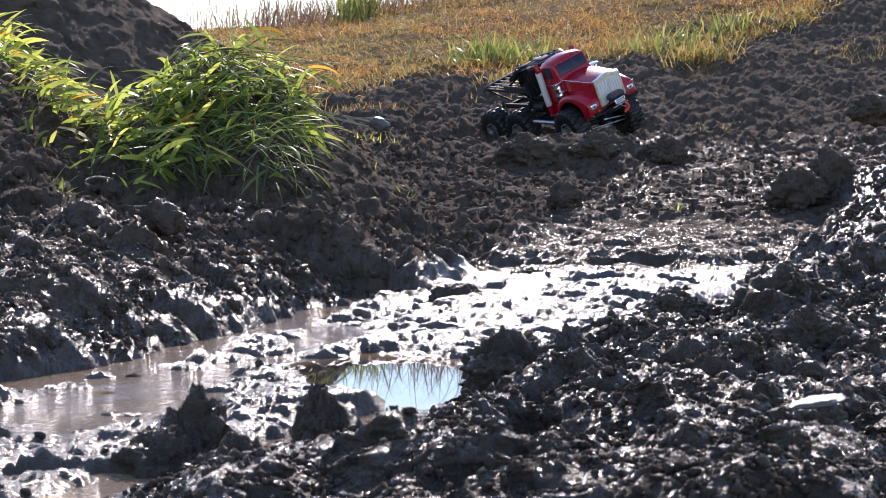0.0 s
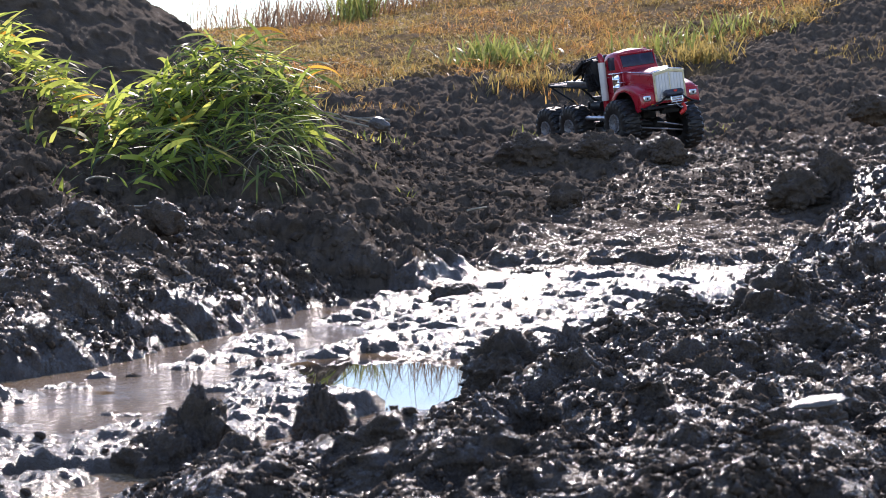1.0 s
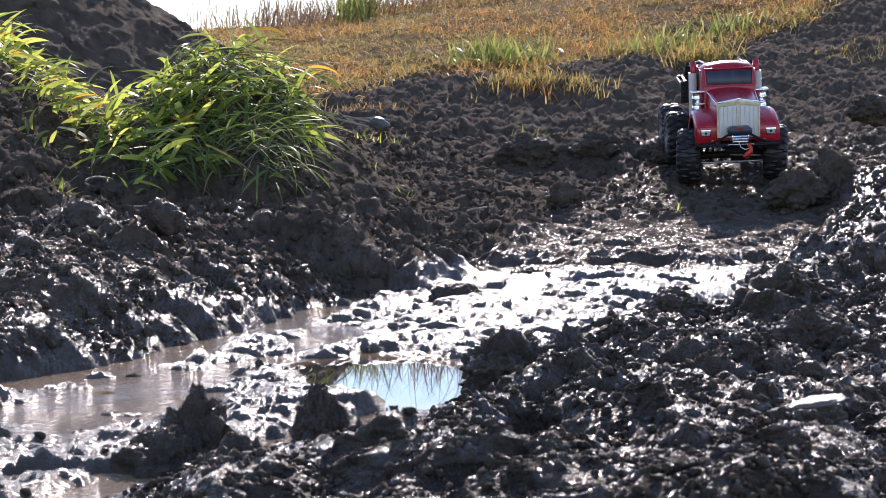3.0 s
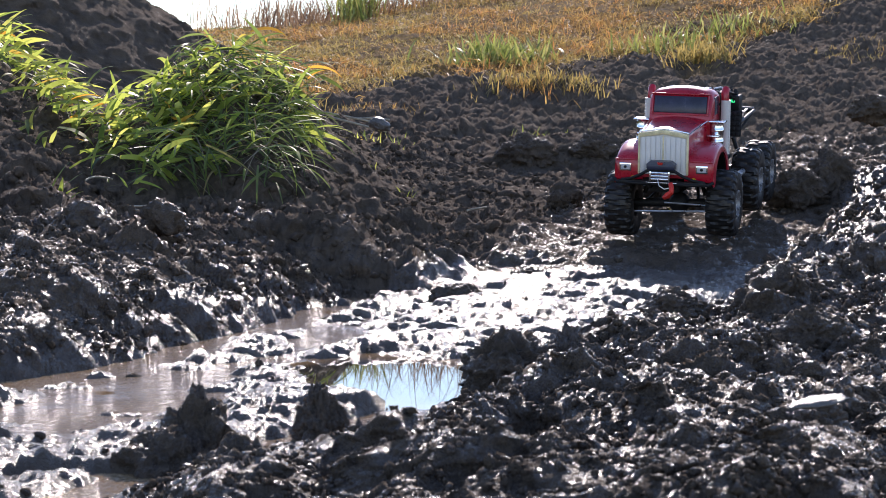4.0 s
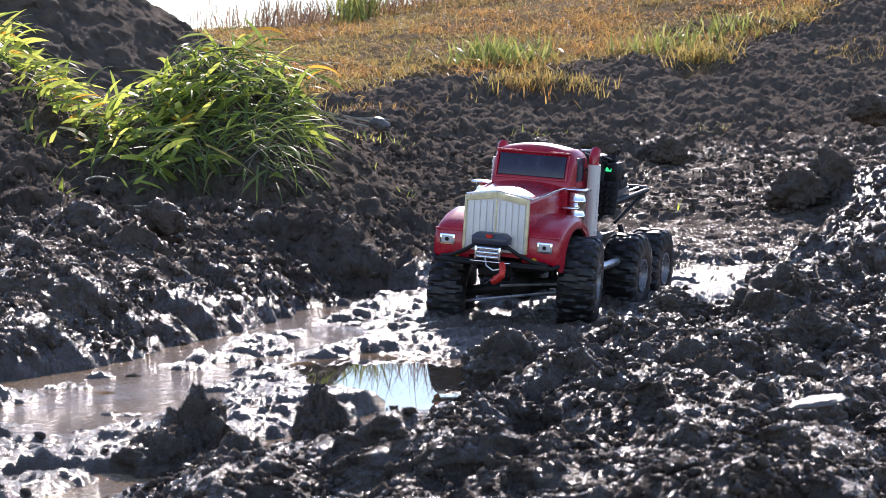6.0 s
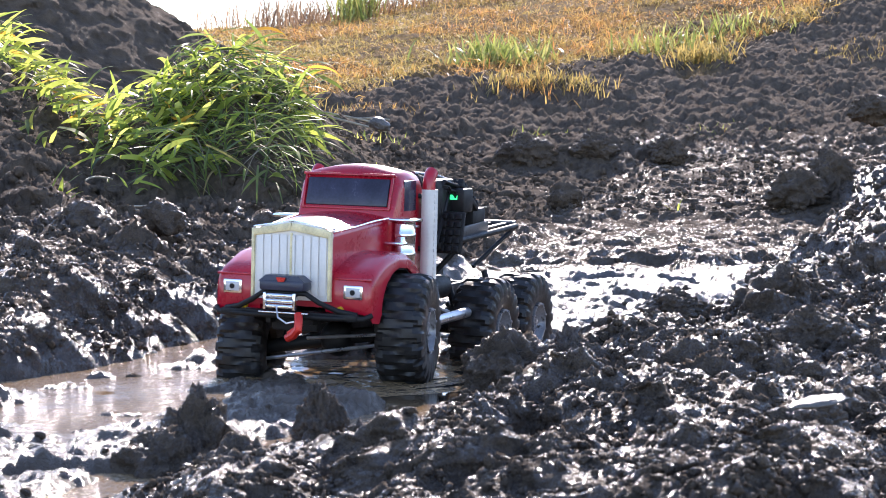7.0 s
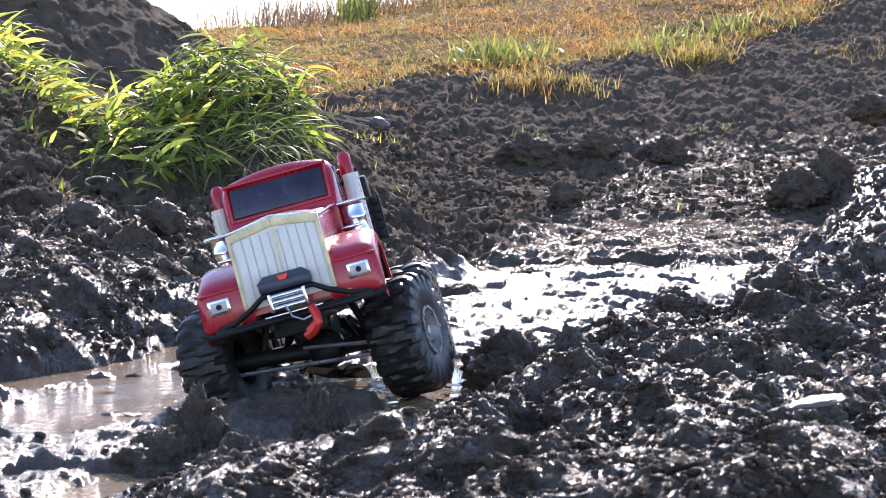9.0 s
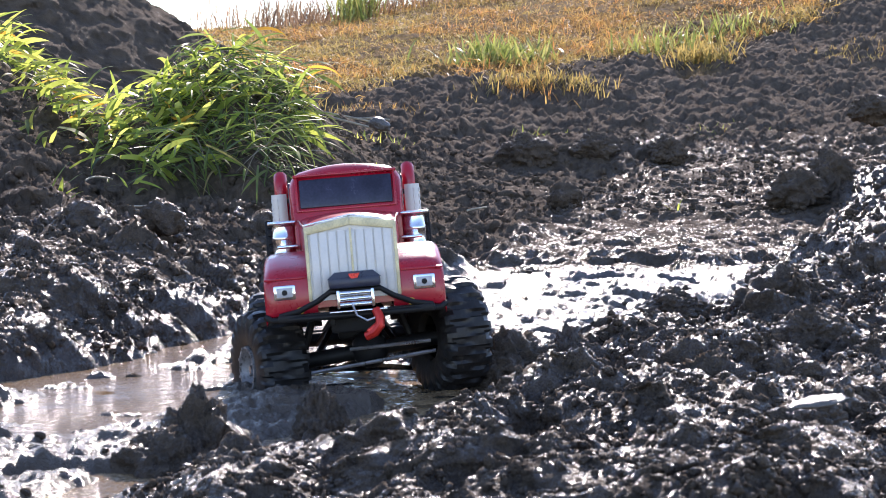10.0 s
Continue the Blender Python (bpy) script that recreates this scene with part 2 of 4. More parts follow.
def value_noise(x, y, seed):
    ix, iy = np.floor(x), np.floor(y)
    fx, fy = x - ix, y - iy
    fx, fy = fx * fx * fx * (fx * (fx * 6 - 15) + 10), fy * fy * fy * (fy * (fy * 6 - 15) + 10)
    a, b = hashed(ix, iy, seed), hashed(ix + 1, iy, seed)
    c, d = hashed(ix, iy + 1, seed), hashed(ix + 1, iy + 1, seed)
    return (a + (b - a) * fx) * (1 - fy) + (c + (d - c) * fx) * fy - 0.5


def fbm(x, y, seed, octaves=4):
    return sum(value_noise(x * 2.03 ** k, y * 2.03 ** k, seed + k) * 0.5 ** k for k in range(octaves))


def lumps(x, y, seed, fill=0.75):
    """Round clods of many sizes with creases between them, 0 to 1."""
    ix, iy = np.floor(x), np.floor(y)
    out = np.zeros_like(x)
    for dx in (-1, 0, 1):
        for dy in (-1, 0, 1):
            cx, cy = ix + dx, iy + dy
            px, py = cx + hashed(cx, cy, seed), cy + hashed(cx, cy, seed + 7)
            r = 0.35 + 0.6 * hashed(cx, cy, seed + 13) ** 1.5
            top = np.where(hashed(cx, cy, seed + 19) < fill, r, 0.01)
            d2 = ((x - px) ** 2 + (y - py) ** 2) / (r * r)
            out = np.maximum(out, top * np.clip(1 - d2, 0, 1) ** 0.7)
    return out


def smooth(a, b, v):
    t = np.clip((v - a) / (b - a), 0, 1)
    return t * t * (3 - 2 * t)


def mound(x, y, cx, cy, rx, ry, h, power=2.0, turn=0.0):
    c, s = math.cos(turn), math.sin(turn)
    u, v = (x - cx) * c + (y - cy) * s, -(x - cx) * s + (y - cy) * c
    return h * np.exp(-(((u / rx) ** 2 + (v / ry) ** 2) ** (power / 2)))


def shore(y):
    """The two edges of the wheel channel and puddle at y."""
    left = np.interp(y, (0.9, 1.5, 2.23, 2.44, 2.95, 3.4, 3.9, 4.6, 5.4), (-0.85, -0.72, -0.50, -0.375, -0.24, -0.10, 0.12, 0.38, 0.48))
    right = np.interp(y, (0.5, 1.56, 1.8, 2.0, 2.2, 2.44, 2.75, 3.0, 3.4, 3.9, 4.6, 5.4), (-0.56, -0.27, -0.13, -0.035, 0.03, 0.09, 0.25, 0.38, 0.56, 0.74, 0.93, 1.0))
    return left, right


def base_z(x, y):
    left, right = shore(y)
    floor = np.interp(y, (1.1, 1.45, 2.4, 2.9, 3.2, 3.5, 3.75, 4.0, 4.7, 5.1, 5.6, 6.2, 7.0, 8.0, 10.0, 11.2, 13, 30, 500),
                      (0.03, -0.030, -0.032, -0.024, -0.011, 0.008, 0.046, 0.080, 0.166, 0.215, 0.236, 0.27, 0.385, 0.51, 0.76, 0.90, 0.93, 0.8, 0.2))
    gone = 1 - smooth(4.2, 5.3, y)
    # the bank on the reeds' side: a wet lip, then a slow rise
    d = left - x
    lip = np.interp(d / (1 + 2.0 * smooth(2.9, 3.6, y)), (-0.02, 0.0, 0.05, 0.14, 0.28, 0.6, 1.2, 4.0), (0, 0.008, 0.05, 0.085, 0.105, 0.13, 0.20, 0.25)) * (0.75 + 0.25 * smooth(1.8, 2.8, y))
    rise = np.interp(y, (1.5, 2.6, 3.4, 4.2, 5.0), (0.0, 0.0, 0.03, 0.06, 0.06))
    bank_l = floor + (np.maximum(lip + rise * smooth(0, 0.3, d), floor) - floor) * smooth(-0.045, 0.03, d)
    # the bank on the other side rises with the slope behind it
    e = x - right
    top = np.interp(y, (0.5, 1.5, 2.0, 2.5, 3.0, 3.6, 4.2, 5.0), (0.05, 0.030, 0.032, 0.050, 0.095, 0.165, 0.20, 0.22))
    ramp_r = np.interp(e, (-0.02, 0.0, 0.05, 0.12, 0.3, 0.8), (0, 0.06, 0.35, 0.62, 0.95, 1.15))
    bank_r = floor + np.maximum(top - floor, 0.0) * ramp_r * smooth(-0.03, 0.02, e)
    z = np.where(d > e, gone * bank_l, gone * bank_r) + (1 - gone) * floor
    # heaps: under the reeds, the dark one behind, and the ridge beside the truck's track
    z = z + mound(x, y, -0.46, 4.60, 0.25, 0.46, 0.265, 2.4) + mound(x, y, -1.28, 4.7, 0.46, 0.6, 0.30, 2.0) + mound(x, y, -1.32, 5.75, 0.78, 0.62, 0.52, 2.8)
    z = z + 0.10 * smooth(8.0, 11.0, y) * smooth(-0.9, 0.2, x) * (1 - smooth(13, 30, y)) + mound(x, y, 0.36, 7.12, 0.26, 0.12, 0.05, 3.0)
    z = z + mound(x, y, -1.9, 3.9, 0.8, 0.9, 0.22, 2.5)
    z = z + mound(x, y, 0.38, 5.12, 0.22, 0.14, 0.060, 3.0) + mound(x, y, 0.92, 4.45, 0.10, 0.25, 0.05, 2.5) + mound(x, y, -0.13, 1.58, 0.15, 0.12, 0.030, 2.5, 0.5)
    z = z + (0.14 * np.clip(x - 0.3, 0, 4) + 0.02 * np.clip(x, 0, 4)) * smooth(6.0, 10.5, y) - 0.03 * np.clip(0.2 - x, 0, 3) * smooth(7, 10, y)
    return z


def ground_z(x, y, fine=True):
    x, y = np.asarray(x, float), np.asarray(y, float)
    z = base_z(x, y)
    left, right = shore(y)
    inside = smooth(0.025, 0.075, x - left) * smooth(0.0, 0.05, right - x) * (1 - smooth(3.7, 4.3, y)) * smooth(1.05, 1.4, y)
    lane = np.interp(y, (4.0, 4.7, 5.1, 5.6, 6.1), (0.47, 0.71, 0.72, 0.58, 0.48))
    track = np.exp(-((x - lane) / 0.17) ** 4) * smooth(3.6, 4.3, y) * (1 - smooth(6.0, 6.5, y))
    rough = (1 - 0.93 * inside) * (0.45 + 0.55 * smooth(0.02, 0.22, np.where(y < 2.9, x - right, 1.0)) + 0.26 * (x < left)) * (1 - 0.35 * track) * (1 - 0.10 * smooth(5.6, 7.2, y)) * (1 - 0.35 * smooth(7.2, 8.4, y - 4.5 * np.clip(x / np.maximum(y, 1) - 0.08, 0, 1) * 10)) * (0.3 + 0.7 * smooth(0.6, 1.0, y))
    wx, wy = x + 0.03 * fbm(x * 9, y * 9, 3, 3), y + 0.03 * fbm(x * 9, y * 9, 31, 3)
    # the slope above the bank is trodden flatter, and the dark heap is smooth
    flat = smooth(3.7, 4.5, y)
    heap = smooth(-0.55, -0.85, x) * smooth(4.7, 5.0, y) * (1 - smooth(6.6, 7.2, y))
    rough = rough * (1 - 0.75 * heap) * (1 - 0.42 * flat) * (1 - 0.45 * (1 - smooth(1.4, 2.1, y)))
    # beyond the trodden strip the soil lies level
    aside = np.abs(x) / np.maximum(0.245 * np.clip(y, 0, 13) + 0.05, 0.36)
    rough = rough * (1 - 0.92 * smooth(1.35, 2.1, aside))
    z = z + rough * (0.050 * (1 - 0.5 * flat) * fbm(x * 3.1, y * 3.1, 11, 3) + 0.002)
    if fine:
        reach = np.maximum(0.245 * np.clip(y, 0, 13) + 0.05, 0.36)
        near = (1 - smooth(11, 13, y)) * (1 - smooth(1.05, 1.6, np.abs(x) / reach)) * smooth(-1.5, 0.6, y)
        grow = 1 + 0.9 * smooth(3.0, 5.0, y)
        z = z + near * rough * (0.044 * (1 - 0.72 * flat) * (lumps(wx * 6.5, wy * 6.5, 5, 0.45) - 0.24) + 0.024 * (1 - 0.3 * flat) * (1 + 0.9 * (1 - smooth(1.6, 2.4, y))) * (lumps(wx * 12, wy * 12, 15, 0.45) - 0.22) + 0.011 * (1 + 1.1 * (1 - smooth(1.6, 2.4, y))) * (lumps(wx * 24, wy * 24, 55, 0.5) - 0.25)
                                + 0.0060 * grow * (lumps(wx * 50, wy * 50, 77, 0.6) - 0.3) + 0.0042 * (lumps(wx * 120, wy * 120, 99, 0.7) - 0.4))
        z = z + near * ((1 - smooth(2.2, 3.0, y)) * 0.034 * fbm(wx * 4, wy * 9, 401, 2) + 0.030 * (1 - 0.5 * flat) * fbm(wx * 9, wy * 9, 49, 2) + 0.013 * fbm(wx * 30, wy * 30, 47, 2) + 0.009 * fbm(wx * 80, wy * 65, 41, 2) + 0.0040 * fbm(wx * 250, wy * 180, 91, 2)) * rough
        far = smooth(4.6, 5.6, y) * near * (1 - 0.6 * heap) * (1 - 0.6 * smooth(8.0, 9.0, y - 12 * np.clip(x / np.maximum(y, 1) - 0.13, 0, 1)))
        z = z + far * (0.034 * fbm(wx * 5, wy * 6, 301, 2) + 0.026 * fbm(wx * 14, wy * 15, 303, 2) + 0.024 * fbm(wx * 40, wy * 34, 305, 3))
        # stirred slurry: low ridges drawn out along the channel that just break the surface
        u, v = x * 0.86 - y * 0.5, x * 0.5 + y * 0.86
        z = z + inside * (0.020 * fbm(u * 7, v * 4, 61, 3) + 0.012 * fbm(u * 22, v * 9, 71, 3) + 0.014 * fbm(x * 10, y * 32, 79, 3) + 0.0045 * fbm(x * 60, y * 45, 73, 2) + 0.0034 * fbm(x * 200, y * 120, 75, 2) + 0.0035 * lumps(wx * 60, wy * 60, 43, 0.4))
        z = z + inside * (0.006 * smooth(2.6, 3.0, y) * (1 - smooth(3.4, 3.9, y)) + 0.003 * smooth(0.25, 0.6, (x - left) / (right - left)) * smooth(2.3, 2.7, y))
        stream = left + (0.30 + 0.07 * np.sin(y * 6.0)) * (right - left)
        z = z - inside * 0.022 * np.exp(-((x - stream) / 0.045) ** 2) * (1 - smooth(2.9, 3.2, y))
        z = z + inside * (0.027 * (1 - smooth(3.0, 3.5, y)) + 0.010 * (1 - smooth(2.4, 2.9, y))) - mound(x, y, -0.045, 2.27, 0.115, 0.24, 0.045, 5.0, 0.25) - mound(x, y, -0.33, 2.05, 0.10, 0.2, 0.018, 3.0)
    return z


def sheet(name, vx, vy, vz, mat):
    """A mesh from a grid of places, rows by columns."""
    r, c = vx.shape
    me = bpy.data.meshes.new(name)
    me.vertices.add(r * c)
    me.vertices.foreach_set("co", np.stack([vx, vy, vz], -1).astype(np.float32).ravel())
    i = np.arange(r * c).reshape(r, c)
    quads = np.stack([i[:-1, :-1], i[:-1, 1:], i[1:, 1:], i[1:, :-1]], -1).reshape(-1, 4)
    me.loops.add(quads.size)
    me.polygons.add(len(quads))
    me.loops.foreach_set("vertex_index", quads.ravel().astype(np.int32))
    me.polygons.foreach_set("loop_start", (np.arange(len(quads)) * 4).astype(np.int32))
    me.polygons.foreach_set("use_smooth", np.ones(len(quads), bool))
    me.update(calc_edges=True)
    me.materials.append(mat)
    return new(name, me)


rows_y = np.concatenate([-np.geomspace(500, 1.5, 14), np.linspace(-1.2, 1.0, 40), np.geomspace(1.02, 7.0, 980), np.geomspace(7.015, 10.0, 220), np.geomspace(10.05, 13, 70), np.geomspace(13.6, 600, 22)])
half = np.maximum(0.245 * np.clip(rows_y, 0, 13) + 0.05, 0.36)
side = np.linspace(1.02, 2.2, 24)
core = np.linspace(-1, 1, 640)
TURF_EDGE = ((-0.26, -0.075, -0.064, -0.024, 0.0, 0.033, 0.09, 0.133, 0.16, 0.19, 0.224, 0.28), (5.9, 6.4, 7.1, 7.9, 7.8, 8.0, 8.1, 8.0, 8.7, 9.2, 9.6, 10.2))
cols = []
for s in np.concatenate([-np.geomspace(1000, 2.3, 18), -side[::-1], core, side, np.geomspace(2.3, 1000, 18)]):
    cols.append(s * half if abs(s) <= 2.25 else np.sign(s) * (half * 2.2 + (abs(s) - 2.2) * 0.6))
gx = np.stack(cols, 1)
gy = np.repeat(rows_y[:, None], gx.shape[1], 1)
gz = ground_z(gx, gy)
# clods overhang: the soil is also pushed about sideways
lo, hi = shore(gy)
push = smooth(1.0, 1.2, gy) * (1 - smooth(6.0, 7.0, gy)) * (1 - smooth(1.05, 1.5, np.abs(gx) / np.maximum(0.245 * gy + 0.05, 0.36))) * np.maximum(smooth(-0.01, 0.06, lo - gx), np.maximum(smooth(-0.01, 0.06, gx - hi), smooth(3.8, 4.3, gy)))
vx = gx + push * (0.014 * fbm(gy * 26 + 3, gz * 34 + gx * 9, 201, 3) + 0.004 * fbm(gy * 90, gz * 100 + gx * 40, 205, 2))
vy = gy + push * (0.026 * fbm(gx * 22, gz * 38 + gy * 7, 211, 3) + 0.007 * fbm(gx * 80, gz * 110 + gy * 30, 215, 2))
ground = sheet("ground", vx, vy, gz, MUD)
# how soaked the soil is: slurry in the channel, a splashed lip along it, damp beyond
out = np.maximum(np.maximum(lo + 0.045 - gx, gx - hi), 0)
soak = np.exp(-(out / np.where(gx < lo, 0.30, 0.24)) ** 2) * (1 - 0.80 * smooth(3.35, 3.75, gy)) * (1 - smooth(4.1, 4.7, gy)) * np.where(out > 0, np.where(gx < lo + 0.045, 0.42 - 0.16 * smooth(3.1, 3.6, gy), 0.44), 1.0)
soak = np.maximum(soak, 0.42 * smooth(-0.06, 0.05, gx - hi) * np.exp(-((gx - hi - 0.12) / 0.30) ** 2) * smooth(2.6, 3.1, gy) * (1 - smooth(4.3, 4.8, gy)))
soak = soak * smooth(1.05, 1.4, gy)
soak = np.maximum(soak, np.where(gx < lo, 0.295 - 0.06 * smooth(2.8, 3.4, gy), 0.335) - 0.08 * smooth(3.4, 4.2, gy) - 0.12 * smooth(5.2, 6.8, gy))
ground.data.attributes.new("wetness", "FLOAT", "POINT").data.foreach_set("value", soak.astype(np.float32).ravel())
# grass litter and roots under the meadow
turf = smooth(-0.15, 0.25, gy - np.interp(gx / np.maximum(gy, 1), *TURF_EDGE) + 0.7 * fbm(gx * 3, gy * 3, 17, 3)) * (gy > 5)
ground.data.attributes.new("turf", "FLOAT", "POINT").data.foreach_set("value", turf.astype(np.float32).ravel())
tagged(ground, "churned dark clay soil, wet and shiny by the puddle", "ground", kind="structure")

# the puddle's surface lies level in the channel
wy = np.linspace(1.12, 3.6, 140)
wl, wr = shore(wy)
k = np.linspace(-0.4, 1.7, 60)
px = wl[:, None] + (wr - wl)[:, None] * k[None]
water = tagged(sheet("water", px, np.repeat(wy[:, None], 60, 1), np.zeros_like(px), WATER), "shallow brown muddy puddle reflecting sky and sun", "puddle", kind="structure")
# a settled, clear corner beside the clods; the rest is stirred up
settled = mound(px, np.repeat(wy[:, None], 60, 1), -0.045, 2.27, 0.125, 0.25, 1.0, 6.0, 0.25)
water.data.attributes.new("settled", "FLOAT", "POINT").data.foreach_set("value", settled.astype(np.float32).ravel())


# ---- shapes ----
def part(name, bm, mat, parent=None, label="", flat=False, crisp=True):
    me = bpy.data.meshes.new(name)
    bmesh.ops.recalc_face_normals(bm, faces=bm.faces)
    bm.to_mesh(me)
    bm.free()
    me.polygons.foreach_set("use_smooth", np.full(len(me.polygons), not flat))
    if not flat and crisp:
        me.set_sharp_from_angle(angle=radians(38))
    me.materials.append(mat)
    ob = new(name, me)
    ob.parent = parent
    return tagged(ob, label)


def box(size, at, bevel=0.002, bm=None, turn=None, seg=2):
    bm = bm or bmesh.new()
    g = bmesh.ops.create_cube(bm, size=1.0)
    m = Matrix.Translation(at) @ (turn.to_4x4() if turn else Matrix()) @ Matrix.Diagonal((*size, 1))
    bmesh.ops.transform(bm, matrix=m, verts=g["verts"])
    if bevel:
        edges = list({e for v in g["verts"] for e in v.link_edges})
        bmesh.ops.bevel(bm, geom=edges, offset=bevel, segments=seg, affect="EDGES", profile=0.5)
    return bm


def rod(a, b, r, bm=None, seg=12, r2=None):
    """A round bar from a to b with rounded rims."""
    bm = bm or bmesh.new()
    a, b = Vector(a), Vector(b)
    q = (b - a).to_track_quat("Z", "Y").to_matrix().to_4x4()
    g = bmesh.ops.create_cone(bm, cap_ends=True, segments=seg, radius1=r, radius2=r if r2 is None else r2, depth=(b - a).length)
    bmesh.ops.transform(bm, matrix=Matrix.Translation((a + b) / 2) @ q, verts=g["verts"])
    return bm


def pipe(points, r, bm=None, seg=10):
    """A bent tube through the points."""
    bm = bm or bmesh.new()
    pts = [Vector(p) for p in points]
    rings = []
    for i, p in enumerate(pts):
        t = (pts[min(i + 1, len(pts) - 1)] - pts[max(i - 1, 0)]).normalized()
        s = t.orthogonal().normalized() if not rings else (last - t * last.dot(t)).normalized()
        last, u = s, t.cross(s)
        rings.append([bm.verts.new(p + r * (math.cos(2 * math.pi * k / seg) * s + math.sin(2 * math.pi * k / seg) * u)) for k in range(seg)])
    for a, b in zip(rings, rings[1:]):
        for k in range(seg):
            bm.faces.new((a[k], a[(k + 1) % seg], b[(k + 1) % seg], b[k]))
    bm.faces.new(rings[0][::-1])
    bm.faces.new(rings[-1])
    return bm


def loft(rings, bm=None, close=True):
    """Skins rings of points of equal count, with both ends closed."""
    bm = bm or bmesh.new()
    vs = [[bm.verts.new(p) for p in r] for r in rings]
    n = len(vs[0])
    for a, b in zip(vs, vs[1:]):
        for k in range(n):
            bm.faces.new((a[k], a[(k + 1) % n], b[(k + 1) % n], b[k]))
    if close:
        bm.faces.new(vs[0][::-1])
        bm.faces.new(vs[-1])
    return bm


def lathe(profile, seg=40, bm=None):
    """Turns (radius, y) pairs round the y axis."""
    bm = bm or bmesh.new()
    rings = []
    for k in range(seg):
        a = 2 * math.pi * k / seg
        rings.append([bm.verts.new((r * math.cos(a), y, r * math.sin(a))) for r, y in profile])
    for k in range(seg):
        a, b = rings[k], rings[(k + 1) % seg]
        for j in range(len(profile) - 1):
            bm.faces.new((a[j], a[j + 1], b[j + 1], b[j]))
    return bm


def section(x, half, z0, z1, crown=0.0, corner=0.006, n=4):
    """A rounded cross-section of a bonnet or cab at x, open to the ground at z0."""
    pts = [(x, -half, z0)]
    for k in range(n + 1):
        a = math.pi / 2 * k / n
        pts.append((x, -half + corner * (1 - math.cos(a)), z1 - corner * (1 - math.sin(a))))
    for q in (-0.75, -0.5, -0.25, 0.0, 0.25, 0.5, 0.75):
        pts.append((x, q * (half - corner), z1 + crown * (1 - q * q)))
    for k in range(n, -1, -1):
        a = math.pi / 2 * k / n
        pts.append((x, half - corner * (1 - math.cos(a)), z1 - corner * (1 - math.sin(a))))
    pts.append((x, half, z0))
    return pts


# ---- the truck: x forward, y to its left, origin under the front axle ----
TYRE_R, TYRE_W = 0.065, 0.056


def tyre_mesh():
    """A balloon tyre moulded in one piece: staggered lugs stand out of the tread and wrap on to the shoulders."""
    w, r, seg = TYRE_W / 2, TYRE_R, 160
    profile = [(0.0235, -0.62, 0), (0.0265, -0.86, 0), (0.036, -1.0, 0), (0.046, -1.0, 0), (0.0515, -0.96, 0.3), (0.0560, -0.90, 1), (0.0590, -0.80, 1), (0.0605, -0.60, 1), (0.0610, -0.36, 1), (0.0612, -0.12, 1), (0.0612, 0.12, 1)]
    profile += [(pr, -py, k) for pr, py, k in profile[-3::-1]]
    bm = bmesh.new()
    rings = []
    for i in range(seg):
        a = 2 * math.pi * i / seg
        ring = []
        for pr, py, k in profile:
            # twenty stepped lugs on each half, those of the halves in turn
            phase = (i / seg * 20 + (0.5 if py > 0 else 0.0) + (0.25 if abs(py) > 0.7 else 0.0)) % 1.0
            lug = k * (0.0038 if phase < 0.56 else 0.0) * (0.75 if abs(py) < 0.2 else 1.0)
            side = 1 + (0.05 if lug and abs(py) > 0.85 else 0.0)
            ring.append(bm.verts.new(((pr + lug) * math.cos(a), py * w * side, (pr + lug) * math.sin(a))))
        rings.append(ring)
    for i in range(seg):
        p, q = rings[i], rings[(i + 1) % seg]
        for j in range(len(profile) - 1):
            bm.faces.new((p[j], p[j + 1], q[j + 1], q[j]))
    return bm


def build_wheel(truck, name, at):
    hub = new(name)
    hub.parent = truck
    s = 1 if at[1] > 0 else -1
    part("tyre", tyre_mesh(), RUBBER, hub, "mud-caked black rubber tyre with deep lugs")
    w = TYRE_W / 2 * s
    part("rim", lathe([(0.0245, w * 0.60), (0.0262, w * 0.86), (0.0262, w * 0.98), (0.0235, w * 0.98), (0.0220, w * 0.6), (0.0185, w * 0.42), (0.011, w * 0.40), (0.009, w * 0.62), (0.0, w * 0.62)], 36), RIM, hub, "muddy grey beadlock rim")
    for k in range(8):
        a = 2 * math.pi * k / 8
        part("wheel_nut", rod((0.0249 * math.cos(a), w * 0.9, 0.0249 * math.sin(a)), (0.0249 * math.cos(a), w * 1.03, 0.0249 * math.sin(a)), 0.0013, None, 6), STEEL, hub)
    for k in range(5):
        a = 2 * math.pi * k / 5
        part("spoke", rod((0.009 * math.cos(a), w * 0.52, 0.009 * math.sin(a)), (0.0205 * math.cos(a), w * 0.56, 0.0205 * math.sin(a)), 0.0026, None, 6), STEEL, hub)
    part("hub_cap", rod((0, w * 0.5, 0), (0, w * 0.84, 0), 0.005, None, 6), STEEL, hub)
    hub["home"] = at
    return hub


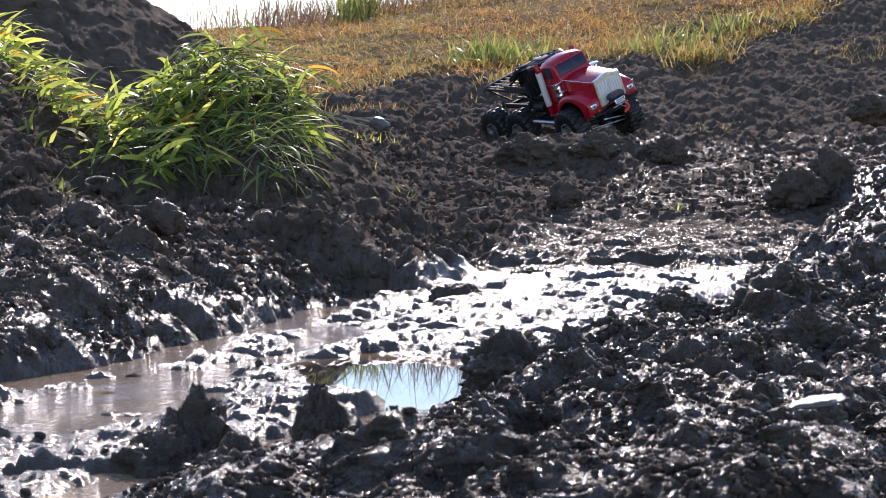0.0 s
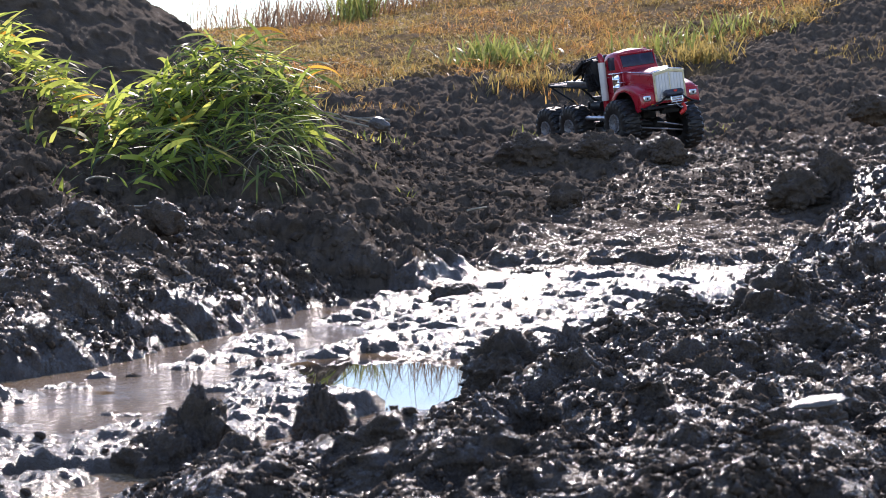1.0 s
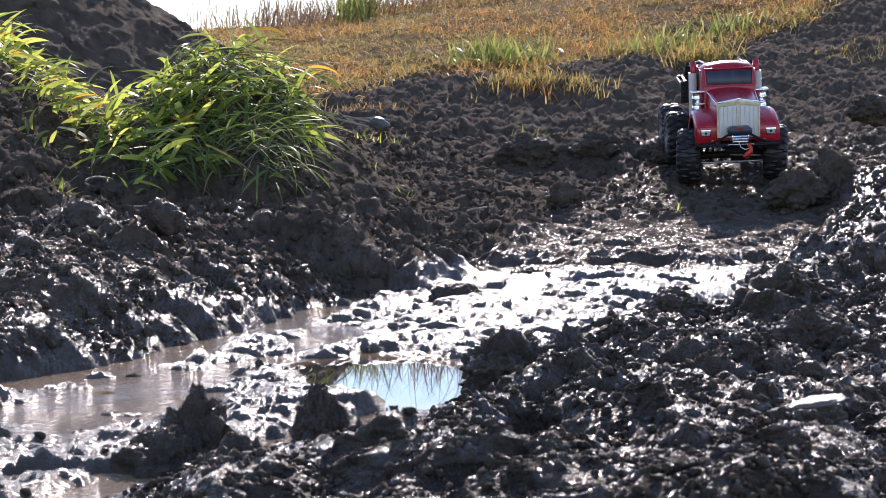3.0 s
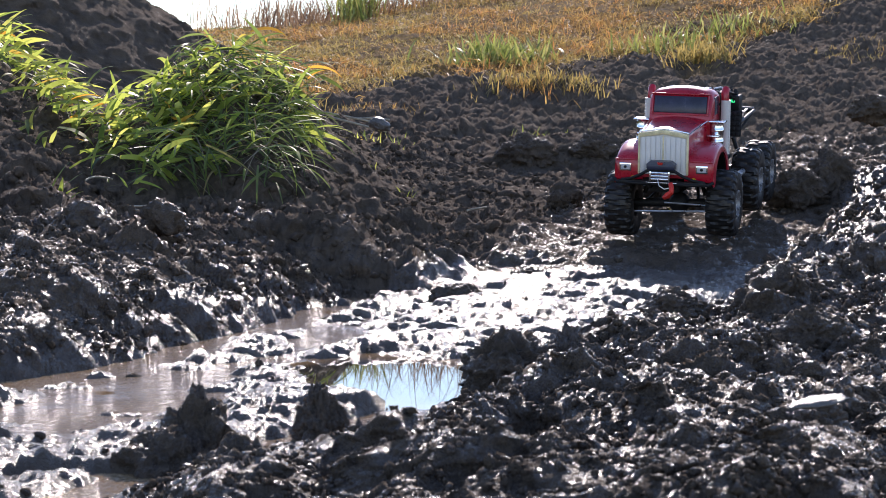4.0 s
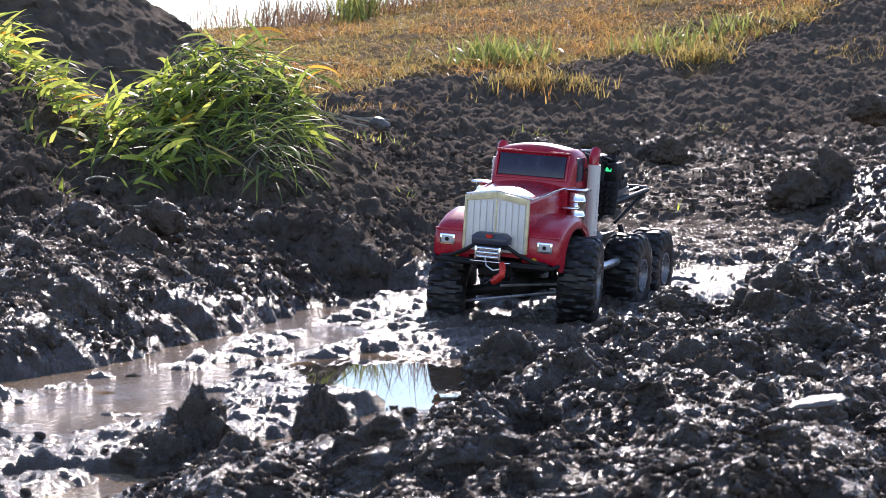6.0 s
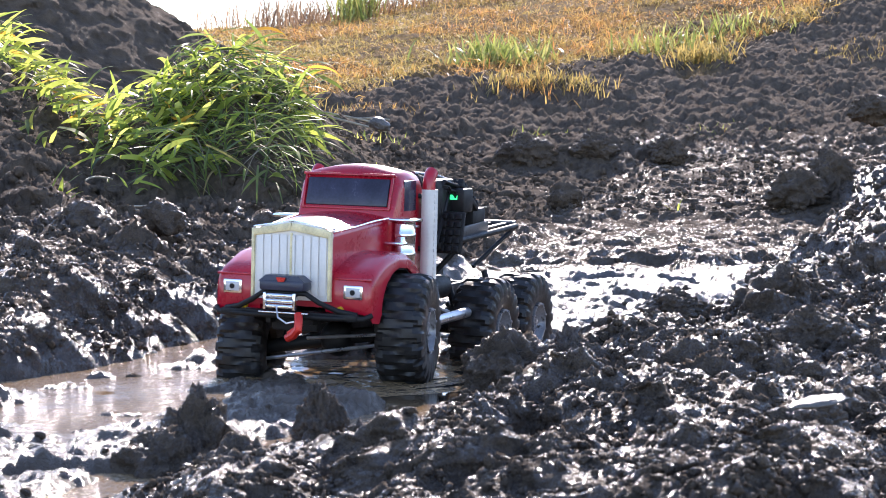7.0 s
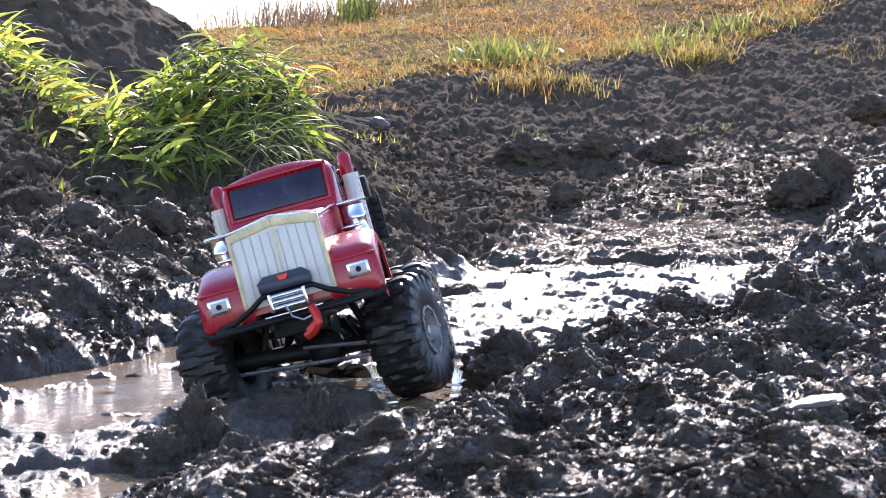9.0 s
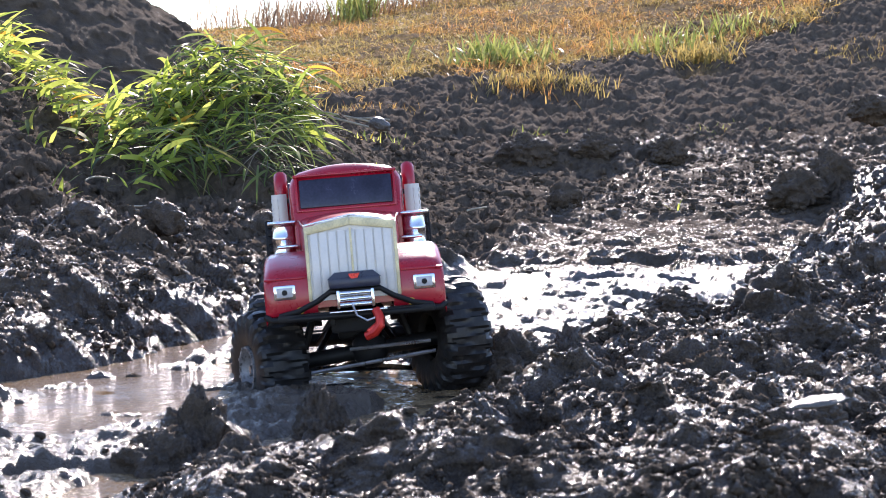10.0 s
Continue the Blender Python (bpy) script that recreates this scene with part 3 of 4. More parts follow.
def fender(sgn):
    """A mudguard with a flat lamp face in front and an arch over the wheel."""
    outer = [(0.080, 0.103), (0.099, 0.105), (0.1005, 0.110), (0.100, 0.140), (0.096, 0.148), (0.080, 0.156), (0.055, 0.1655), (0.025, 0.170), (-0.005, 0.168), (-0.030, 0.158),
             (-0.050, 0.140), (-0.060, 0.118), (-0.064, 0.098)]
    inner = [(0.070, 0.103), (0.070, 0.104), (0.070, 0.108), (0.066, 0.122), (0.061, 0.130), (0.054, 0.138), (0.040, 0.147), (0.022, 0.152), (-0.004, 0.150), (-0.024, 0.141),
             (-0.041, 0.126), (-0.050, 0.110), (-0.054, 0.098)]
    rings = []
    for y, drop in ((0.040, 0.0), (0.078, 0.0), (0.088, 0.0015), (0.093, 0.005), (0.095, 0.010)):
        rings.append([(x - drop * 0.3, sgn * y, z - drop) for x, z in outer] + [(x, sgn * y, z) for x, z in inner[::-1]])
    return loft(rings)


def build_truck():
    truck = tagged(new("model_truck"), "red radio-controlled six-wheeled model lorry with a bare black bed", "model truck")
    P = lambda name, bm, mat, label="", parent=truck, flat=False: part(name, bm, mat, parent, label, flat)
    # cab
    cab = P("cab", loft([section(-0.038, 0.060, 0.100, 0.205, 0.0, 0.008), section(-0.042, 0.0605, 0.100, 0.214, 0.002), section(-0.053, 0.0625, 0.100, 0.251, 0.004, 0.018),
                         section(-0.062, 0.064, 0.100, 0.258, 0.005, 0.020), section(-0.090, 0.064, 0.100, 0.260, 0.005, 0.020), section(-0.118, 0.064, 0.100, 0.257, 0.005, 0.020), section(-0.126, 0.063, 0.100, 0.249, 0.004, 0.020)]),
            RED, "glossy red cab with a rounded roof")
    tilt = Matrix.Rotation(-math.atan2(0.011, 0.038), 3, "Y")
    P("windscreen", box((0.003, 0.104, 0.0335), (-0.0462, 0, 0.2325), 0.0014, None, tilt), GLASS, "dark tinted windscreen", cab)
    bm = bmesh.new()
    for y in (-0.055, 0.055):
        box((0.004, 0.003, 0.040), (-0.0462, y, 0.2325), 0.001, bm, tilt)
    box((0.005, 0.112, 0.003), (-0.0415, 0, 0.2135), 0.001, bm, tilt)
    box((0.008, 0.116, 0.003), (-0.0515, 0, 0.2525), 0.001, bm, tilt)
    P("window_surround", bm, RED, "", cab)
    for s in (-1, 1):
        P("side_window", box((0.036, 0.003, 0.036), (-0.083, s * 0.0635, 0.229), 0.0014), GLASS, "dark side window", cab)
        P("door_panel", box((0.052, 0.002, 0.090), (-0.084, s * 0.0640, 0.158), 0.001), RED, "", cab)
        P("door_handle", box((0.010, 0.003, 0.003), (-0.103, s * 0.0660, 0.192), 0.001), CHROME, "chrome door handle", cab)
        bm = bmesh.new()
        for k in range(7):
            box((0.002, 0.002, 0.002), (-0.066, s * 0.0648, 0.128 + 0.012 * k), 0.0006, bm)
        P("rivets", bm, CHROME, "", cab)
        P("step", box((0.060, 0.020, 0.004), (-0.090, s * 0.072, 0.097), 0.001), RED, "", truck)
    # bonnet and grille
    hood = P("bonnet", loft([section(-0.040, 0.056, 0.110, 0.206, 0.004, 0.010), section(0.0, 0.053, 0.110, 0.204, 0.005, 0.010), section(0.060, 0.0495, 0.110, 0.199, 0.007, 0.009), section(0.100, 0.0475, 0.110, 0.195, 0.008, 0.008)]), RED, "tapering red bonnet")
    g = P("grille", loft([section(0.099, 0.0475, 0.117, 0.1945, 0.0085, 0.004), section(0.1045, 0.0475, 0.117, 0.1945, 0.0085, 0.004)]), IVORY, "pale ivory radiator grille")
    for k in range(9):
        y = -0.0385 + 0.077 * k / 8
        P("grille_bar", box((0.0022, 0.0086, 0.0665), (0.1052, y, 0.1555), 0.0009), IVORY, "", g)
    bm = bmesh.new()
    for s in (-1, 1):
        box((0.006, 0.0036, 0.078), (0.1046, s * 0.0466, 0.156), 0.001, bm)
        box((0.0060, 0.0475, 0.0085), (0.1046, s * 0.0235, 0.1945), 0.001, bm, Matrix.Rotation(-s * 0.165, 3, "X"))
    box((0.0055, 0.0024, 0.068), (0.1052, 0, 0.157), 0.0008, bm)
    P("grille_frame", bm, BRASS, "yellowed tarnished grille frame", g)
    bm = bmesh.new()
    for s in (-1, 1):
        box((0.012, 0.049, 0.002), (0.098, s * 0.0240, 0.2005), 0.0008, bm, Matrix.Rotation(-s * 0.165, 3, "X"))
        pipe([(0.098, s * 0.0475, 0.194), (0.05, s * 0.050, 0.197), (0.0, s * 0.0535, 0.202), (-0.036, s * 0.0565, 0.204)], 0.0012, bm, 6)
    P("bonnet_trim", bm, CHROME, "bright trim along the bonnet", hood)
    for s in (-1, 1):
        f = P("mudguard", fender(s), RED, "rounded red front mudguard")
        arch = [(0.0695, 0.1035), (0.0655, 0.1215), (0.0605, 0.1295), (0.0535, 0.1375), (0.0398, 0.1463), (0.0219, 0.1512), (-0.004, 0.1492), (-0.0236, 0.1402), (-0.0404, 0.1255), (-0.0493, 0.1098), (-0.053, 0.0985)]
        P("arch_liner", loft([[(x, s * y, z) for x, z in arch] + [(x * 0.985, s * y, z - 0.0012) for x, z in arch[::-1]] for y in (0.041, 0.0925)]), BLACK, "", f)
        P("inner_wing", box((0.120, 0.002, 0.050), (0.006, s * 0.0585, 0.125), 0.0), BLACK, "", f)
        lampx = 0.1005
        P("headlight", box((0.004, 0.0235, 0.0160), (lampx, s * 0.0735, 0.1284), 0.0018), CHROME, "square chrome headlight", f)
        P("headlight_lens", box((0.003, 0.0175, 0.0105), (lampx + 0.0012, s * 0.0735, 0.1284), 0.0012), LENS, "", f)
        P("headlight_bulb", rod((lampx + 0.001, s * 0.0735, 0.1284), (lampx + 0.0035, s * 0.0735, 0.1284), 0.0030, None, 12), BLACK, "", f)
        P("indicator", rod((0.097, s * 0.0585, 0.1085), (0.1022, s * 0.0585, 0.1085), 0.0040, None, 14), AMBER, "small amber marker light", f)
        P("lamp_brow", box((0.004, 0.044, 0.003), (0.0985, s * 0.072, 0.1425), 0.0012), RED, "", f)
        # air cleaner, bracket, exhaust stack
        a = P("air_cleaner", lathe([(0, -0.03), (0.0115, -0.03), (0.0125, -0.028), (0.0125, -0.012), (0.0132, -0.011), (0.0132, -0.007), (0.0125, -0.006), (0.0125, 0.010), (0.0132, 0.011), (0.0132, 0.015), (0.0125, 0.016), (0.0125, 0.026), (0.010, 0.029), (0, 0.029)], 24), CHROME, "chrome air cleaner canister")
        a.matrix_basis = Matrix.Translation((-0.046, s * 0.0735, 0.172)) @ Matrix.Rotation(math.pi / 2, 4, "X")
        P("air_cleaner_cap", box((0.030, 0.032, 0.004), (-0.046, s * 0.0745, 0.2025), 0.0018), CHROME, "chrome cap")
        P("air_cleaner_strap", box((0.034, 0.024, 0.004), (-0.040, s * 0.0690, 0.1755), 0.0016), CHROME, "bright chrome bracket")
        st = P("exhaust_pipe", pipe([(-0.118, s * 0.074, 0.100), (-0.118, s * 0.074, 0.238), (-0.119, s * 0.074, 0.247), (-0.122, s * 0.074, 0.253), (-0.127, s * 0.074, 0.256)], 0.0078, None, 14), RED, "red exhaust stack")
        bm = bmesh.new()
        ring = [[(-0.1165 + 0.0100 * math.cos(q), s * (0.0758 + 0.0100 * math.sin(q)), z) for q in np.linspace(-0.9, math.pi - 0.3, 10)] + [(-0.1165 + 0.0088 * math.cos(q), s * (0.0758 + 0.0088 * math.sin(q)), z) for q in np.linspace(math.pi - 0.3, -0.9, 10)] for z in (0.129, 0.236)]
        P("heat_shield", loft(ring, bm), IVORY, "slotted pale heat shield", st)
        bm = bmesh.new()
        for k in range(14):
            for q in (0.35, 1.1):
                box((0.0022, 0.0022, 0.0045), (-0.1165 + 0.0099 * math.cos(q), s * (0.0758 + 0.0099 * math.sin(q)), 0.135 + 0.0072 * k), 0.0, bm, Matrix.Rotation(s * q, 3, "Z"))
        P("heat_shield_slots", bm, IVORY, "", st, True)
        for z in (0.165, 0.228):
            P("stack_bracket", rod((-0.110, s * 0.060, z), (-0.118, s * 0.075, z), 0.003, None, 8), BLACK, "", st)
        P("side_bar", rod((-0.075, s * 0.098, 0.082), (-0.190, s * 0.100, 0.084), 0.0062, None, 14), STEEL, "dull metal side bar")
        P("side_bar_bracket", rod((-0.13, s * 0.040, 0.084), (-0.13, s * 0.098, 0.084), 0.004, None, 8), BLACK)
    # bumper and winch
    bm = pipe([(0.098, -0.095, 0.104), (0.106, -0.088, 0.100), (0.114, -0.052, 0.100), (0.116, 0.0, 0.100), (0.114, 0.052, 0.100), (0.106, 0.088, 0.100), (0.098, 0.095, 0.104)], 0.0032, None, 10)
    pipe([(0.104, -0.080, 0.104), (0.112, -0.060, 0.108), (0.119, -0.040, 0.117), (0.121, -0.026, 0.126), (0.121, 0.026, 0.126), (0.119, 0.040, 0.117), (0.112, 0.060, 0.108), (0.104, 0.080, 0.104)], 0.0030, bm, 10)
    box((0.010, 0.165, 0.008), (0.108, 0, 0.101), 0.002, bm)
    P("bumper", bm, BLACK, "black tubular front bumper")
    w = P("winch", box((0.022, 0.054, 0.012), (0.120, 0, 0.1345), 0.003), NAVY, "small front winch with a silver drum")
    P("winch_cover", loft([[(0.110, -0.028, 0.1385), (0.110, 0.028, 0.1385), (0.130, 0.028, 0.1385), (0.130, -0.028, 0.1385)], [(0.113, -0.020, 0.1455), (0.113, 0.020, 0.1455), (0.1285, 0.020, 0.1455), (0.1285, -0.020, 0.1455)]]), NAVY, "", w)
    P("badge", loft([[(0.1305, -0.006, 0.1435), (0.1305, 0.006, 0.1435), (0.1305, 0.0035, 0.1385), (0.1305, -0.0035, 0.1385)], [(0.1318, -0.006, 0.1435), (0.1318, 0.006, 0.1435), (0.1318, 0.0035, 0.1385), (0.1318, -0.0035, 0.1385)]]), HOOK, "small red badge", w)
    bm = rod((0.131, -0.016, 0.1235), (0.131, 0.016, 0.1235), 0.0026, None, 10)
    rod((0.131, -0.016, 0.1175), (0.131, 0.016, 0.1175), 0.0026, bm, 10)
    rod((0.131, -0.016, 0.1115), (0.131, 0.016, 0.1115), 0.0026, bm, 10)
    P("winch_drum", bm, CHROME, "silver winch rollers", w)
    bm = bmesh.new()
    for s in (-1, 1):
        box((0.008, 0.0035, 0.019), (0.1315, s * 0.0178, 0.1175), 0.001, bm)
    box((0.004, 0.060, 0.0015), (0.127, 0.002, 0.1045), 0.0004, bm)
    P("winch_plate", bm, CHROME, "", w)
    bm = pipe([(0.127, 0.020, 0.104), (0.132, 0.023, 0.096), (0.134, 0.023, 0.088), (0.132, 0.017, 0.081), (0.128, 0.008, 0.077)], 0.0048, None, 8)
    box((0.007, 0.016, 0.010), (0.130, 0.017, 0.084), 0.002, bm, Matrix.Rotation(0.6, 3, "X"))
    P("tow_hook", bm, HOOK, "red tow hook")
    P("winch_cable", pipe([(0.133, -0.004, 0.112), (0.137, 0.0, 0.100), (0.136, 0.010, 0.094), (0.133, 0.018, 0.096)], 0.0011, None, 6), STEEL)
    # frame, axles, links
    bm = bmesh.new()
    for s in (-1, 1):
        box((0.535, 0.006, 0.016), (-0.160, s * 0.026, 0.098), 0.0012, bm)
    for x in (0.08, -0.03, -0.15, -0.26, -0.33, -0.41):
        box((0.012, 0.050, 0.010), (x, 0, 0.098), 0.0012, bm)
    P("chassis_frame", bm, BLACK, "black ladder frame")
    P("gearbox", box((0.090, 0.044, 0.034), (-0.06, 0, 0.085), 0.004), BLACK)
    for x, z in ((0.0, 0.055), (-0.255, 0.058), (-0.396, 0.055)):
        bm = rod((0, -0.095, 0), (0, 0.095, 0), 0.0085, None, 14)
        bmesh.ops.create_uvsphere(bm, u_segments=16, v_segments=10, radius=0.021, matrix=Matrix.Translation((0, 0.012, 0)))
        axle = P("axle", bm, BLACK, "black axle with a round differential")
        axle.matrix_basis = Matrix.Translation((x, 0, z))
        front_axle = axle if x == 0 else front_axle
        P("driveshaft", rod((x, 0.012, z), (x - 0.10 if x == 0 else x + 0.11, 0.004, 0.080), 0.005, None, 8), DARK_STEEL)
        for s in (-1, 1):
            P("shock_absorber", rod((x - 0.012, s * 0.060, z + 0.006), (x - 0.020, s * 0.040, 0.118), 0.0042, None, 10), BLACK)
            P("suspension_link", rod((x, s * 0.050, z - 0.006), (x - 0.09 if x == 0 else x + 0.085, s * 0.028, 0.080), 0.0032, None, 8), BLACK)
    P("steering_rod", rod((0.030, -0.082, -0.012), (0.030, 0.082, -0.012), 0.0022, None, 8), STEEL, "bare steel steering rod", front_axle)
    P("drag_link", rod((0.036, -0.010, 0.006), (0.036, 0.078, 0.0), 0.0020, None, 8), STEEL, "", front_axle)
    P("skid_plate", box((0.014, 0.056, 0.022), (0.088, 0, 0.092), 0.003), BLACK)
    # bed and what is bolted on it
    bed = P("bed_frame", box((0.010, 0.150, 0.008), (-0.165, 0, 0.150), 0.001), BLACK, "black tube and plate bed frame")
    bm = bmesh.new()
    for s in (-1, 1):
        pipe([(-0.165, s * 0.072, 0.150), (-0.30, s * 0.078, 0.157), (-0.425, s * 0.080, 0.163)], 0.004, bm)
        pipe([(-0.425, s * 0.080, 0.163), (-0.345, s * 0.050, 0.112)], 0.0028, bm)
        pipe([(-0.25, s * 0.074, 0.154), (-0.235, s * 0.036, 0.108)], 0.0035, bm)
        pipe([(-0.137, s * 0.056, 0.104), (-0.137, s * 0.056, 0.224), (-0.142, s * 0.050, 0.233), (-0.150, s * 0.042, 0.236)], 0.0036, bm)
        pipe([(-0.142, s * 0.050, 0.233), (-0.20, s * 0.056, 0.222), (-0.27, s * 0.062, 0.190), (-0.33, s * 0.066, 0.160)], 0.0036, bm)
    pipe([(-0.425, -0.080, 0.163), (-0.425, 0.080, 0.163)], 0.004, bm)
    pipe([(-0.140, -0.048, 0.235), (-0.140, 0.048, 0.235)], 0.0036, bm)
    pipe([(-0.205, -0.056, 0.221), (-0.205, 0.056, 0.221)], 0.0034, bm)
    P("roll_cage", bm, BLACK, "black tubular cage", bed)
    for k in range(7):
        P("bed_slat", box((0.150, 0.006, 0.003), (-0.345, -0.066 + 0.022 * k, 0.1635), 0.0008, None, Matrix.Rotation(0.035, 3, "Y")), DARK_STEEL, "dark metal bed slat", bed)
    P("tailboard", box((0.006, 0.158, 0.008), (-0.428, 0, 0.166), 0.001), DARK_STEEL, "", bed)
    P("receiver_box", box((0.070, 0.070, 0.066), (-0.190, 0.034, 0.198), 0.006), BLACK, "black electronics box", bed)
    P("switch_box", box((0.034, 0.034, 0.030), (-0.222, 0.070, 0.204), 0.003), BLACK, "", bed)
    for s in (-1, 1):
        bm = box((0.005, 0.040, 0.052), (-0.176, s * 0.078, 0.166), 0.001, None, Matrix.Rotation(-0.25, 3, "Y"))
        for r in range(5):
            for c in range(4):
                box((0.005, 0.0068, 0.0070), (-0.1722 - 0.0026 * (r - 2), s * (0.0642 + 0.0092 * c), 0.1465 + 0.0098 * r), 0.0009, bm, Matrix.Rotation(-0.25, 3, "Y"))
        P("cleated_plate", bm, BLACK, "black cleated plate beside the stack", bed)
        for q in range(3):
            P("wire", pipe([(-0.150 - 0.01 * q, s * 0.050, 0.226), (-0.185 - 0.012 * q, s * (0.074 + 0.004 * q), 0.222 - 0.006 * q), (-0.230, s * (0.078 - 0.006 * q), 0.190), (-0.262 - 0.01 * q, s * 0.058, 0.168)], 0.0014, None, 6), BLACK, "", bed)
    P("indicator_light", box((0.001, 0.012, 0.006), (-0.2045, 0.072, 0.208), 0.0), LED, "green glowing indicator", bed, True)
    P("gear_case", box((0.130, 0.064, 0.040), (-0.225, 0, 0.118), 0.006), BLACK, "black box under the bed")
    for s in (-1, 1):
        P("tank", rod((-0.165, s * 0.055, 0.112), (-0.215, s * 0.055, 0.112), 0.015, None, 18), BLACK, "small black cylinder tank")
    P("battery", box((0.100, 0.046, 0.030), (-0.215, -0.034, 0.176), 0.004), BLACK, "", bed)
    for s in (-1, 1):
        bm = box((0.070, 0.036, 0.008), (-0.248, s * 0.062, 0.208), 0.002, None, Matrix.Rotation(-0.5, 3, "Y"))
        for r in range(6):
            for c in range(4):
                box((0.0075, 0.007, 0.006), (-0.222 - 0.0105 * r, s * (0.048 + 0.0095 * c), 0.2265 - 0.0055 * r), 0.0012, bm, Matrix.Rotation(-0.5, 3, "Y"))
        P("cleated_mat", bm, BLACK, "black cleated rubber mat", bed)
    for s in (-1, 1):
        P("side_plate", box((0.006, 0.030, 0.070), (-0.150, s * 0.050, 0.190), 0.002, None, Matrix.Rotation(s * 0.15, 3, "X")), BLACK, "", bed)
    P("crossbar_light", lathe([(0, -0.010), (0.007, -0.010), (0.009, -0.004), (0.009, 0.006), (0.0075, 0.010), (0, 0.011)], 16), TEAL, "green plastic knob", bed).matrix_basis = Matrix.Translation((-0.185, 0.030, 0.222)) @ Matrix.Rotation(math.pi / 2, 4, "X")
    for s in (-1, 1):
        P("side_rail", box((0.150, 0.004, 0.016), (-0.255, s * 0.0735, 0.163), 0.0012, None, Matrix.Rotation(0.05, 3, "Y")), DARK_STEEL, "dark metal side rail", bed)
        P("cage_brace", pipe([(-0.155, s * 0.070, 0.152), (-0.200, s * 0.068, 0.215), (-0.205, s * 0.056, 0.230)], 0.0032, None, 8), BLACK, "", bed)
        P("rack_post", rod((-0.150, s * 0.046, 0.150), (-0.150, s * 0.046, 0.238), 0.003, None, 8), BLACK, "", bed)
        P("rack_rail", pipe([(-0.136, s * 0.046, 0.238), (-0.205, s * 0.048, 0.234), (-0.262, s * 0.052, 0.224), (-0.290, s * 0.056, 0.195)], 0.0028, None, 8), DARK_STEEL, "dark metal rack rail", bed)
        P("canister", rod((-0.165, s * 0.058, 0.152), (-0.165, s * 0.058, 0.205), 0.011, None, 16), BLACK, "", bed)
        P("hose", pipe([(-0.165, s * 0.058, 0.205), (-0.180, s * 0.070, 0.228), (-0.215, s * 0.074, 0.222), (-0.240, s * 0.070, 0.185)], 0.0030, None, 8), BLACK, "", bed)
        P("rack_lamp", box((0.010, 0.016, 0.010), (-0.262, s * 0.030, 0.218), 0.003), CHROME, "small clear work lamp", bed)
    for k in range(4):
        P("rack_bar", rod((-0.150 - 0.032 * k, -0.050, 0.2365 - 0.0045 * k), (-0.150 - 0.032 * k, 0.050, 0.2365 - 0.0045 * k), 0.0024, None, 8), DARK_STEEL, "", bed)
    P("control_box", box((0.070, 0.060, 0.062), (-0.190, -0.040, 0.196), 0.006), BLACK, "black electronics box", bed)
    P("engine_block", box((0.050, 0.060, 0.060), (-0.255, -0.010, 0.190), 0.008), BLACK, "", bed)
    P("winding_drum", lathe([(0, -0.022), (0.012, -0.022), (0.012, -0.018), (0.007, -0.017), (0.007, 0.017), (0.012, 0.018), (0.012, 0.022), (0, 0.022)], 18), DARK_STEEL, "dark metal winding drum", bed).matrix_basis = Matrix.Translation((-0.300, 0.010, 0.178))
    P("storage_box", box((0.046, 0.044, 0.028), (-0.300, 0.052, 0.178), 0.004), BLACK, "", bed)
    for s, q in ((1, 0.0), (-1, 0.3)):
        P("cable", pipe([(-0.150, s * 0.046, 0.235), (-0.165, s * 0.066, 0.215), (-0.185, s * 0.070, 0.170), (-0.170 - 0.02 * q, s * 0.060, 0.130), (-0.150, s * 0.036, 0.108)], 0.0024, None, 7), BLACK, "", bed)
    P("bed_lamp", box((0.012, 0.020, 0.012), (-0.232, 0.018, 0.224), 0.004), CHROME, "small clear work lamp", bed)
    bed.matrix_basis = Matrix.Translation((0, 0, 0.016))
    wheels = [build_wheel(truck, "front_wheel" if x == 0 else "rear_wheel", (x, s * y, z)) for x, y, z in ((0.0, 0.099, 0.055), (-0.255, 0.100, 0.058), (-0.396, 0.100, 0.055)) for s in (1, -1)]
    return truck, wheels, front_axle


model_truck, truck_wheels, truck_axle = build_truck()


